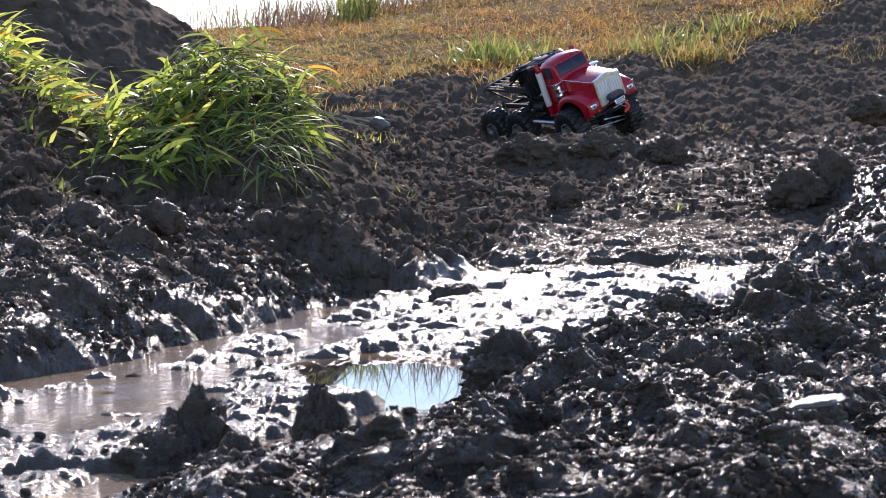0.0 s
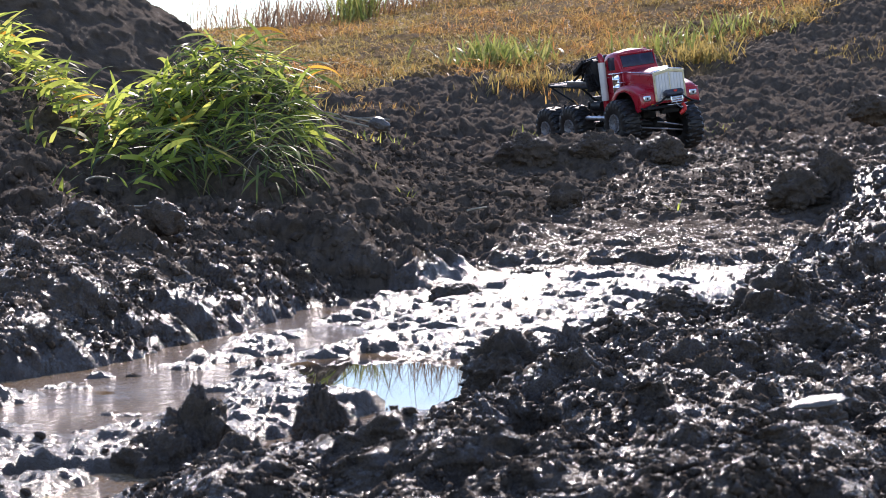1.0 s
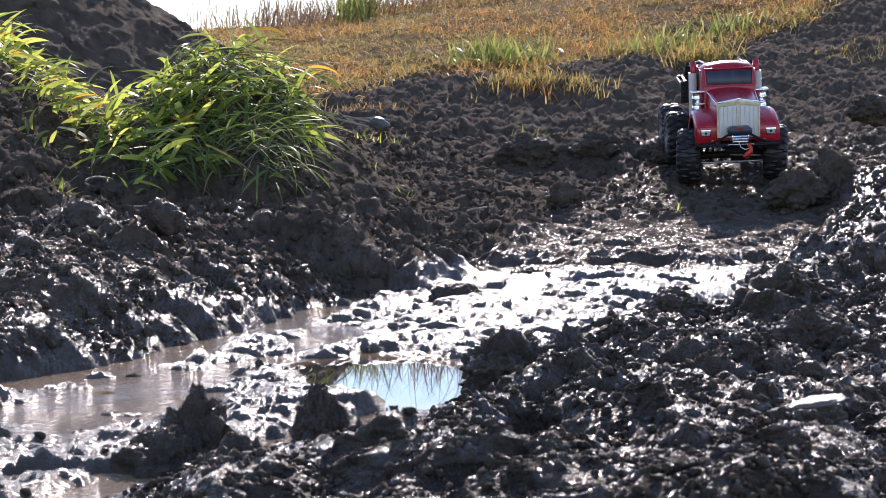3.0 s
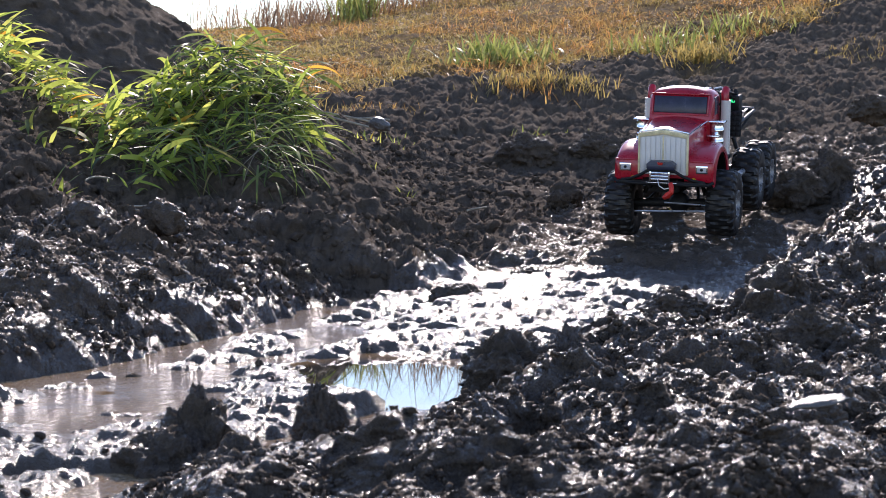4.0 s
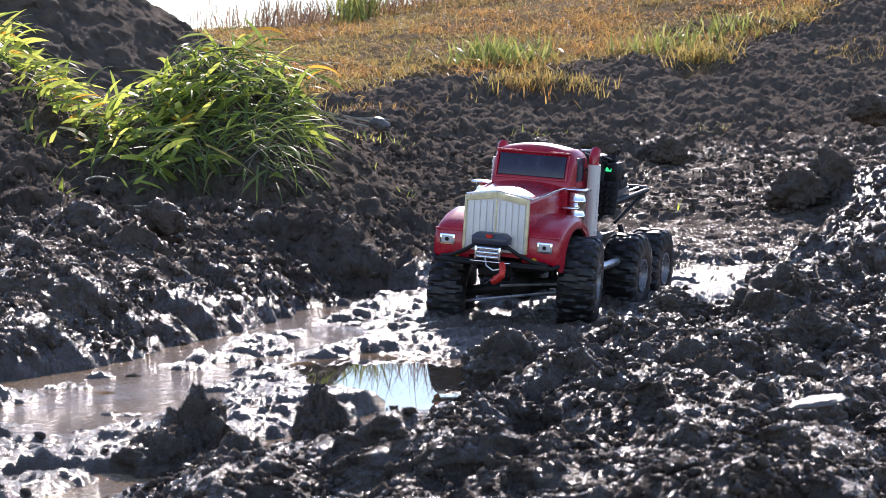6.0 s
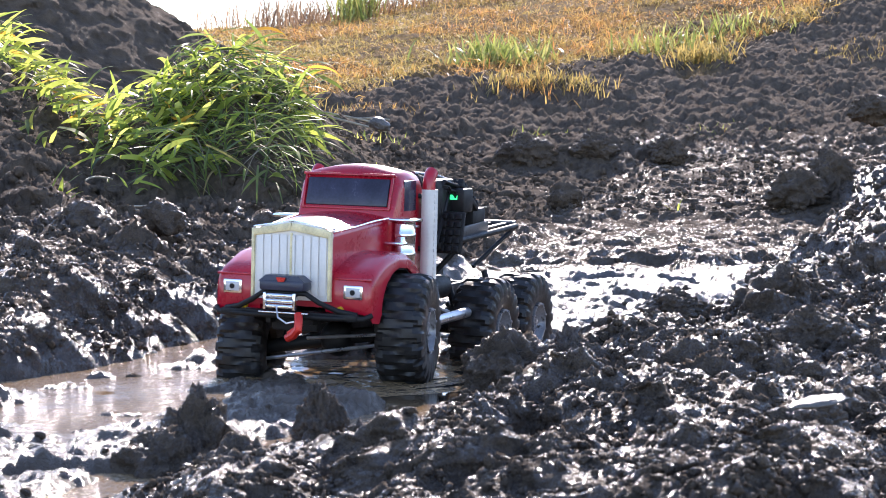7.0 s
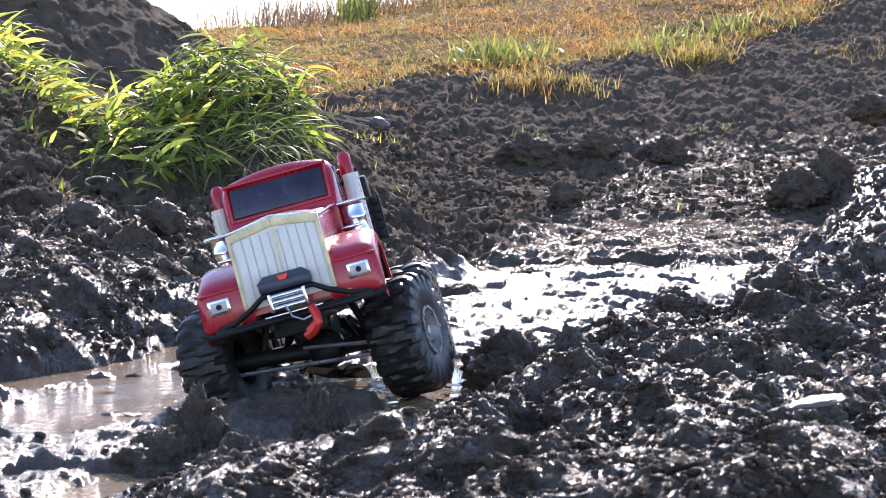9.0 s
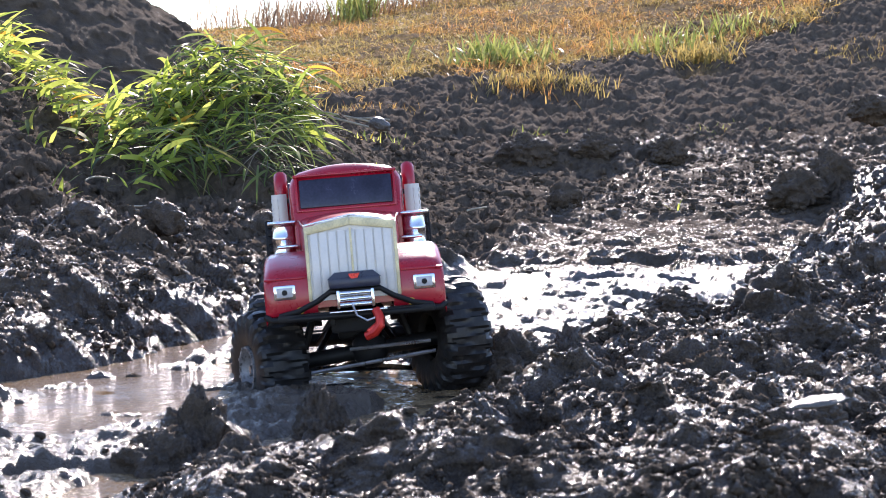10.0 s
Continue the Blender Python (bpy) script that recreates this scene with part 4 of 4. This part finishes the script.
# ---- clods of clay ----
def clod(at, half_w, half_h, seed, jag=0.5, mat=None, taper_by=0.55):
    """A torn lump of clay: a sphere broken up by lumps at three scales, flattened underneath."""
    bm = bmesh.new()
    bmesh.ops.create_icosphere(bm, subdivisions=5 if (at[1] < 2.4 or half_w > 0.038) and jag > 0.3 else 4, radius=1.0)
    co = np.array([v.co for v in bm.verts])
    d = np.zeros(len(co))
    for i, c in enumerate(co):
        q = Vector(c) + Vector((seed * 3.7, seed * 1.9, 0))
        d[i] = jag * (0.95 * noise.noise(q * 1.5) + 0.55 * (0.5 - abs(noise.noise(q * 3.1))) + 0.46 * noise.noise(q * 6.5) + 0.36 * (0.4 - abs(noise.noise(q * 13.0))) + 0.24 * noise.noise(q * 27.0))
    co = co * (1 + d)[:, None]
    co[:, 2] = np.where(co[:, 2] < 0, co[:, 2] * 1.3, co[:, 2])
    for v, c in zip(bm.verts, co):
        taper = 1.15 - 0.45 * taper_by * (c[2] + 0.3)
        v.co = (c[0] * half_w * taper, c[1] * half_w * 0.9 * taper, c[2] * half_h)
    ob = part("mud_clod", bm, mat or MUD, crisp=False)
    ob.data.attributes.new("wetness", "FLOAT", "POINT").data.foreach_set("value", np.full(len(ob.data.vertices), 0.32 if at[1] < 3.6 else 0.27, np.float32))
    ob.matrix_basis = Matrix.Translation(at) @ Matrix.Rotation(seed * 1.3, 4, "Z")
    return tagged(ob, "torn clod of dark wet clay on the churned ground", "mud clod", "clods of clay")


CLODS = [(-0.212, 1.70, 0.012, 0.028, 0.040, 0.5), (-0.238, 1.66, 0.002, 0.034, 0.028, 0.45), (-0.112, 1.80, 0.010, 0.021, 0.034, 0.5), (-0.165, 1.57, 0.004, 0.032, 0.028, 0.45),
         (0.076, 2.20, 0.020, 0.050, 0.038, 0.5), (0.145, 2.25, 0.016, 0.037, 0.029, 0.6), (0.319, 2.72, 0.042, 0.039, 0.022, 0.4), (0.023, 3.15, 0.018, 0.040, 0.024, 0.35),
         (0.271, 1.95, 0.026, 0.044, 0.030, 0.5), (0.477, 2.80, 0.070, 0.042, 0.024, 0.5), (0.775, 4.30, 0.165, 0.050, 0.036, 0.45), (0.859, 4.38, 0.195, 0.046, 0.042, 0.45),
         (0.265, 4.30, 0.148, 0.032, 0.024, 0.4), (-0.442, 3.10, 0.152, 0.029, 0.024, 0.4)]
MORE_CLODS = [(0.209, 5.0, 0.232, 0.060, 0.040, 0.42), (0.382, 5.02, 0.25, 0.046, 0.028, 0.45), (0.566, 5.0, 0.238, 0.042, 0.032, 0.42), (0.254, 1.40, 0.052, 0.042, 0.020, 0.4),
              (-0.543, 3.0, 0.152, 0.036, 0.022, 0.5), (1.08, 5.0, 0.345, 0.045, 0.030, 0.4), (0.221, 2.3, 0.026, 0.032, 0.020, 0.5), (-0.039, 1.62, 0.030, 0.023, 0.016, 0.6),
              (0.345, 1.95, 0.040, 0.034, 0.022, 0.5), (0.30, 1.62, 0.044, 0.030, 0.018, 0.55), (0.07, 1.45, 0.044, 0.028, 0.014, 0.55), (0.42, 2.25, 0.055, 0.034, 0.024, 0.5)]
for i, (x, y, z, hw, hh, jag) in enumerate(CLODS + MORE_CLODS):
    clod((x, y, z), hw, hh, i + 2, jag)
WET_LUMP = material("smooth_wet_lump", (0.12, 0.11, 0.10), 0.3, 0, 60, 0.3, 0.4)
# the near one is a wet clod's top, smoothed and tilted to glint
for x, y, z, sx, sy, sz, a in ((0.276, 1.45, 0.086, 0.019, 0.009, 0.0024, -8), (-0.165, 5.2, 0.305, 0.024, 0.018, 0.014, 20), (-0.26, 5.0, 0.262, 0.020, 0.012, 0.007, 0)):
    st = clod((x, y, z), 1, 1, 3, 0.3, WET_LUMP)
    st.name = "stone"
    st.matrix_basis = pose(x, y, z, 13 if y < 2 else 0, a, 5) @ Matrix.Diagonal((sx, sy, sz, 1))
    tagged(st, "smooth wet lump lying on the mud", "stone", "stones on the mud")


def crumbs(count, seed, smallest, largest, faces):
    """Loose crumbs of soil, all in one mesh."""
    rng = np.random.default_rng(seed)
    bm = bmesh.new()
    bmesh.ops.create_icosphere(bm, subdivisions=faces, radius=1.0)
    bm.verts.ensure_lookup_table()
    base = np.array([v.co for v in bm.verts])
    tri = np.array([[v.index for v in f.verts] for f in bm.faces])
    bm.free()
    y = 1.05 * (5.2 / 1.05) ** rng.random(count)
    x = (rng.random(count) * 2 - 1) * 0.235 * y
    left, right = shore(y)
    keep = (~((x > left - 0.02) & (x < right + 0.01) & (y < 4.2)) | (rng.random(count) < 0.02)) & ((x > -0.65) | (y < 4.6))
    x, y = x[keep], y[keep]
    n = len(x)
    r = (smallest + (largest - smallest) * rng.random(n) ** 5) * np.minimum(0.6 + 0.4 * y, 2.2)
    z = ground_z(x, y) + r * 0.2
    jig = 1 + 1.1 * (rng.random((n, len(base), 1)) - 0.5)
    squash = 0.7 + 0.6 * rng.random((n, 1, 3))
    v = base[None] * jig * squash * r[:, None, None] + np.stack([x, y, z], -1)[:, None, :]
    f = (tri[None] + (np.arange(n) * len(base))[:, None, None]).reshape(-1, 3)
    me = bpy.data.meshes.new("soil_crumbs")
    me.from_pydata(v.reshape(-1, 3).tolist(), [], f.tolist())
    me.polygons.foreach_set("use_smooth", np.ones(len(me.polygons), bool))
    me.materials.append(MUD)
    me.attributes.new("wetness", "FLOAT", "POINT").data.foreach_set("value", np.repeat(np.where(y < 3.6, 0.31, 0.1), len(base)).astype(np.float32))
    return tagged(new("soil_crumbs", me), "loose crumbs of dark soil strewn over the mud", "soil", kind="stuff")


crumbs(36000, 5, 0.0011, 0.0048, 1)


# ---- grass and reeds ----
def blade_arrays(root, az, length, pitch, droop, width, seg=5, twist=None):
    """Bent tapering blades: verts and faces. Angles in radians; droop is how far the blade bows down on its way."""
    n = len(root)
    p = root.copy()
    side = np.stack([-np.sin(az), np.cos(az), np.zeros(n)], -1)
    if twist is not None:
        side = side * np.cos(twist)[:, None] + np.array([0, 0, 1.0]) * np.sin(twist)[:, None]
    vs = []
    for k in range(seg + 1):
        s = k / seg
        w = width * (0.55 + 1.3 * s - 1.85 * s * s) if k < seg else width * 0.02
        vs += [p - side * w[:, None] / 2, p + side * w[:, None] / 2]
        a = pitch - droop * s ** 1.3
        p = p + (length / seg)[:, None] * np.stack([np.cos(az) * np.cos(a), np.sin(az) * np.cos(a), np.sin(a)], -1)
    v = np.stack(vs, 1)
    f = np.array([[2 * k, 2 * k + 1, 2 * k + 3, 2 * k + 2] for k in range(seg)])
    faces = (f[None] + (np.arange(n) * (2 * seg + 2))[:, None, None]).reshape(-1, 4)
    return v.reshape(-1, 3), faces


def blade_mesh(name, arrays, mat):
    v, f = arrays
    me = bpy.data.meshes.new(name)
    me.from_pydata(v.tolist(), [], f.tolist())
    me.polygons.foreach_set("use_smooth", np.ones(len(me.polygons), bool))
    me.materials.append(mat)
    return me


RNG = np.random.default_rng(12)


def rnd(n, a, b):
    return a + (b - a) * RNG.random(n)


def reed_roots(n, x0, x1, deep):
    """Places on the heap where the green reeds stand: a band that runs down towards the puddle."""
    x = rnd(n, x0, x1)
    y = np.interp(x, (-1.25, -0.95, -0.72, -0.56, -0.30), (4.90, 4.62, 4.28, 4.20, 4.38)) + deep * RNG.normal(0, 1, n)
    return np.stack([x, y, ground_z(x, y, False)], -1)


# broad leaves, each a part of its clump
reeds = tagged(new("reed_clump"), "clump of bright green reed grass drooping over the bank", "reed grass")
kinds = []
for i in range(14):
    L = 0.066 + 0.009 * (i % 7)
    arr = blade_arrays(np.zeros((1, 3)), np.zeros(1), np.array([L]), np.array([0.7 - 0.07 * i]), np.array([0.5 + 0.15 * (i % 6)]), np.array([0.013 + 0.003 * (i % 4)]), 8, np.array([0.25 * ((i % 5) - 2)]))
    kinds.append(blade_mesh("leaf", arr, GREEN))
spots = np.concatenate([reed_roots(165, -1.15, -0.52, 0.13), reed_roots(130, -0.64, -0.30, 0.15)])
for i, p in enumerate(spots):
    leaf = new("leaf", kinds[i % 14])
    leaf.parent = reeds
    leaf.matrix_basis = pose(p[0], p[1], p[2] + rnd(1, 0.0, 0.07)[0], rnd(1, -55, 55)[0], rnd(1, -30, 40)[0], RNG.normal(-25, 60))


def leaves(name, roots, length, pitch, droop, width, spread, mat=GREEN):
    n = len(roots)
    arr = blade_arrays(roots, np.radians(RNG.normal(-25, spread, n)), rnd(n, *length), rnd(n, *pitch), rnd(n, *droop), rnd(n, *width), 6, rnd(n, -0.8, 0.8))
    ob = new(name, blade_mesh(name, arr, mat))
    ob.parent = reeds
    return tagged(ob, kind="stuff")


up = np.array([0, 0, 1.0])
# inner leaves in the darker green, with the clump's shade painted in
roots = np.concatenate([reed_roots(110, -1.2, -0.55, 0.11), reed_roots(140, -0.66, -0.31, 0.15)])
leaves("undergrowth", roots + up * rnd(250, 0.0, 0.04)[:, None], (0.05, 0.12), (-0.2, 0.8), (0.3, 1.5), (0.004, 0.010), 60, SHADE_GREEN)
roots = np.concatenate([reed_roots(190, -1.15, -0.52, 0.14), reed_roots(110, -0.64, -0.30, 0.16)])
leaves("leaf_mass", roots + up * rnd(300, 0.01, 0.08)[:, None], (0.05, 0.11), (-0.2, 1.0), (0.3, 1.6), (0.008, 0.015), 55)
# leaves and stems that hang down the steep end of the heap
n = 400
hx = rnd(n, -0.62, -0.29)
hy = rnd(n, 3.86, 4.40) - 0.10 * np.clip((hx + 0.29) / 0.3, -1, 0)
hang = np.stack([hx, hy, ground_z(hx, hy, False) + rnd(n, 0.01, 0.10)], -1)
leaves("hanging_leaves", hang, (0.06, 0.15), (-0.9, 0.5), (0.4, 1.2), (0.004, 0.009), 65, SHADE_GREEN)
n = 150
hx, hy = rnd(n, -0.62, -0.30), rnd(n, 3.95, 4.5)
hang = np.stack([hx, hy, ground_z(hx, hy, False) + rnd(n, 0.0, 0.08)], -1)
leaves("dry_stem_litter", hang, (0.08, 0.20), (-0.9, 0.6), (0.1, 0.9), (0.0025, 0.004), 70, blade_material("grey_stem", [(0.0, (0.16, 0.13, 0.09)), (1.0, (0.36, 0.30, 0.2))], 0.3, 0.6))


def tuft(x, y, count, high, mat, name="grass_tuft", label="small tuft of fresh green grass on the soil", wide=1.0, spread=0.02):
    r = np.stack([x + RNG.normal(0, spread, count), y + RNG.normal(0, spread, count), np.zeros(count)], -1)
    r[:, 2] = ground_z(r[:, 0], r[:, 1]) - 0.003
    arr = blade_arrays(r, rnd(count, 0, 2 * math.pi), high * rnd(count, 0.5, 1.1), rnd(count, 0.7, 1.5), rnd(count, 0.2, 1.3), wide * high * rnd(count, 0.05, 0.11), 4)
    return tagged(new(name, blade_mesh(name, arr, mat)), label, "grass tuft", "tufts on the slope", "stuff" if count > 20 else "")


for x, y, c, h, sp in ((0.505, 4.25, 4, 0.045, 0.005), (-0.145, 4.45, 5, 0.04, 0.008), (-0.075, 4.35, 5, 0.035, 0.01), (-0.20, 5.35, 26, 0.055, 0.025), (-0.12, 5.35, 30, 0.03, 0.05),
                       (0.31, 6.15, 90, 0.045, 0.05), (0.86, 6.2, 60, 0.025, 0.05), (0.98, 6.15, 70, 0.022, 0.06), (-0.60, 3.4, 4, 0.05, 0.008)):
    tuft(x, y, c, h, GREEN, spread=sp)
for x, y, c, h, sp in ((0.28, 7.1, 420, 0.06, 0.08), (0.45, 7.12, 320, 0.06, 0.08), (1.03, 7.95, 300, 0.10, 0.07), (1.68, 7.9, 300, 0.035, 0.12), (-0.30, 6.7, 320, 0.035, 0.10)):
    tuft(x, y, c, h, STRAW, label="tuft of dry golden grass on the soil", spread=sp)
tuft(-0.712, 3.64, 8, 0.085, GREEN, label="sprig of broad bright green leaves on the bank", wide=1.7, spread=0.010)
PALE = blade_material("pale_green_grass", [(0.0, (0.16, 0.2, 0.05)), (0.6, (0.36, 0.40, 0.1)), (1.0, (0.50, 0.44, 0.16))], 0.5, 0.45)
for x, y, c, h, sp in ((0.24, 8.35, 300, 0.15, 0.10), (0.95, 8.4, 140, 0.12, 0.12), (1.25, 8.7, 120, 0.11, 0.14)):
    tuft(x, y, c, h, PALE, label="tall pale green tuft of grass", spread=sp)

STALK = material("pale_dry_stalk", (0.34, 0.29, 0.21), 0.7, 0, 80, 0.3, 0.2)


def stalk(x, y, az, length, rise):
    """A dry stem lying on the soil, slightly bent."""
    a = math.radians(az)
    pts = [(x + k * length * math.cos(a + 0.25 * k), y + k * length * math.sin(a + 0.25 * k), float(ground_z(x + k * length * math.cos(a), y + k * length * math.sin(a), False)) + 0.012 + rise * k * (1.4 - k)) for k in (0, 0.2, 0.4, 0.6, 0.8, 1.0)]
    return tagged(part("dry_stalk", pipe(pts, 0.0022 if y < 5 else 0.0035, None, 6), STALK), "pale dry plant stalk lying on the bare soil", "stalk", "dry stalks")


for x, y, az, length, rise in ((-0.60, 3.70, -60, 0.11, 0.02), (-0.585, 3.62, -75, 0.07, 0.01), (-0.52, 3.5, 20, 0.06, 0.015), (-0.66, 3.95, -130, 0.09, 0.02), (-0.37, 6.0, 8, 0.22, 0.03), (-0.36, 5.7, -5, 0.20, 0.02), (-0.33, 6.3, 15, 0.18, 0.03), (0.05, 4.2, 30, 0.06, 0.01)):
    stalk(x, y, az, length, rise)

# the dry meadow above the bare soil
n = 5200
cy = 6.4 * (12.2 / 6.4) ** RNG.random(n)
ca = rnd(n, -0.26, 0.27)
edge = np.interp(ca, *TURF_EDGE) + 0.5 * fbm(ca * 25, cy, 17, 3)
keep = (cy > edge) & (fbm(ca * cy * 4, cy * 4, 29, 3) > -0.22)
cx, cy = (ca * cy)[keep], cy[keep]
m = 46
bx = np.repeat(cx, m) + RNG.normal(0, 0.05, len(cx) * m)
by = np.repeat(cy, m) + RNG.normal(0, 0.06, len(cx) * m)
size = np.repeat(rnd(len(cx), 0.6, 1.25) * (1 + 1.5 * np.clip(fbm(cx * 1.7, cy * 1.7, 23, 3), -0.35, 1)), m)
N = len(bx)
arr = blade_arrays(np.stack([bx, by, ground_z(bx, by, False) - 0.004], -1), rnd(N, 0, 2 * math.pi), 0.062 * size * rnd(N, 0.35, 1.25), rnd(N, 0.0, 1.25), rnd(N, 0.6, 2.8), rnd(N, 0.0025, 0.0055), 2, rnd(N, -0.8, 0.8))
tagged(new("meadow_grass", blade_mesh("meadow_grass", arr, STRAW)), "dry golden and orange autumn grass on the slope", "grass", kind="stuff")

# dead reeds along the crest
n = 5200
rx, ry = rnd(n, -1.75, 0.75), rnd(n, 11.0, 13.6)
dense = np.interp(rx, (-1.75, -1.25, -0.95, 0.3, 0.75), (0.10, 0.25, 1, 0.9, 0.3))
keep = RNG.random(n) < dense
rx, ry = rx[keep], ry[keep]
N = len(rx)
arr = blade_arrays(np.stack([rx, ry, ground_z(rx, ry, False)], -1), rnd(N, 0, 2 * math.pi), rnd(N, 0.12, 0.46) * (0.5 + 0.5 * RNG.random(N)) * np.where(RNG.random(N) < 0.012, 2.2, 1.0), rnd(N, 0.7, 1.55), rnd(N, 0.1, 1.5), rnd(N, 0.003, 0.008), 5)
tagged(new("dead_reeds", blade_mesh("dead_reeds", arr, REED)), "brown dead reeds and weeds along the crest", "reeds", kind="stuff")
n = 130
x0 = RNG.normal(-0.48, 0.06, n)
y0 = RNG.normal(11.1, 0.12, n)
arr = blade_arrays(np.stack([x0, y0, ground_z(x0, y0, False)], -1), rnd(n, 0, 6.28), rnd(n, 0.12, 0.34), rnd(n, 0.9, 1.5), rnd(n, 0.1, 1.0), rnd(n, 0.008, 0.014), 5)
tagged(new("bush", blade_mesh("bush", arr, PALE)), "yellow-green leafy weed on the crest", "bush")


# ---- the stirred water round the front wheels, which travels with them ----
def ripple_mesh():
    r, a = np.meshgrid(np.linspace(0.0, 0.24, 50), np.linspace(0, 2 * math.pi, 73), indexing="ij")
    x, y = r * np.cos(a) * 1.05, r * np.sin(a) * 1.1
    swell = np.cos(r * 150 + 3 * fbm(x * 14, y * 14, 5, 2)) * 0.5 + 1.6 * fbm(x * 30, y * 30, 8, 3)
    z = 0.0024 * swell * (1 - smooth(0.10, 0.235, r)) + 0.0012 - 0.006 * smooth(0.14, 0.24, r)
    return x, y, z


wake = tagged(sheet("water_ripple", *ripple_mesh(), WATER), "low ripples of stirred brown water round the wheels", "water ripple", kind="structure")


def motions():
    """The truck's drive, and its wheels, which roll with the ground it covers."""
    way = [(t, pose(x, y, z, rx, ry, rz)) for t, x, y, z, rx, ry, rz in TRUCK_WAY]
    walk(model_truck, way)
    walk(wake, [(t, pose(x, y, 0.0, 0, 0, rz)) for t, x, y, z, rx, ry, rz in TRUCK_WAY])
    ts = np.array([r[0] for r in TRUCK_WAY])
    xy = np.array([r[1:3] for r in TRUCK_WAY])
    head = np.radians([r[6] for r in TRUCK_WAY])
    step = np.diff(xy, axis=0)
    mid = (head[1:] + head[:-1]) / 2
    run = np.concatenate([[0], np.cumsum(step[:, 0] * np.cos(mid) + step[:, 1] * np.sin(mid))])
    times = np.round(np.arange(0, 10.01, 0.1), 2)
    turn = np.degrees(np.interp(times, ts, run) / TYRE_R)
    steer = np.interp(times, [t for t, _ in STEER], [a for _, a in STEER])
    lift = {side: np.interp(times, [r[0] for r in SPRINGS], [r[1 if side > 0 else 2] for r in SPRINGS]) for side in (1, -1)}
    for w in truck_wheels:
        x, y, z = w["home"]
        front = x > -0.1
        high = lift[1 if y > 0 else -1] if front else np.full(len(times), z)
        walk(w, [(float(t), pose(x, y, float(h), 0, float(a), float(s) if front else 0)) for t, a, s, h in zip(times, turn, steer, high)])
    tilt = np.degrees(np.arctan2(lift[1] - lift[-1], 0.198))
    walk(truck_axle, [(float(t), pose(0, 0, float(h), float(a), 0, 0)) for t, h, a in zip(times, (lift[1] + lift[-1]) / 2, tilt)])


# which way the front wheels point, in degrees to the truck's left
STEER = [(0, -4), (1, 0), (1.5, -8), (2, -16), (2.7, -14), (3.8, 0), (4.5, 2), (5.5, 10), (6.8, 9), (7.5, 15), (8.0, -16), (8.5, -18), (9.0, -15), (9.5, 8), (10.0, 20)]
# how high the left and right front wheels sit in their springs: seconds, metres, metres
SPRINGS = [(0, 0.030, 0.066), (0.5, 0.032, 0.074), (1.0, 0.033, 0.068), (1.5, 0.045, 0.054), (2.0, 0.057, 0.050), (2.5, 0.064, 0.068), (3.8, 0.052, 0.044), (4.5, 0.047, 0.034),
           (5.0, 0.059, 0.036), (5.5, 0.074, 0.032), (6.8, 0.076, 0.044), (7.0, 0.080, 0.046), (7.5, 0.077, 0.050), (8.0, 0.056, 0.060), (8.5, 0.056, 0.064), (9.0, 0.047, 0.068), (9.5, 0.064, 0.048), (10.0, 0.064, 0.045)]
motions()
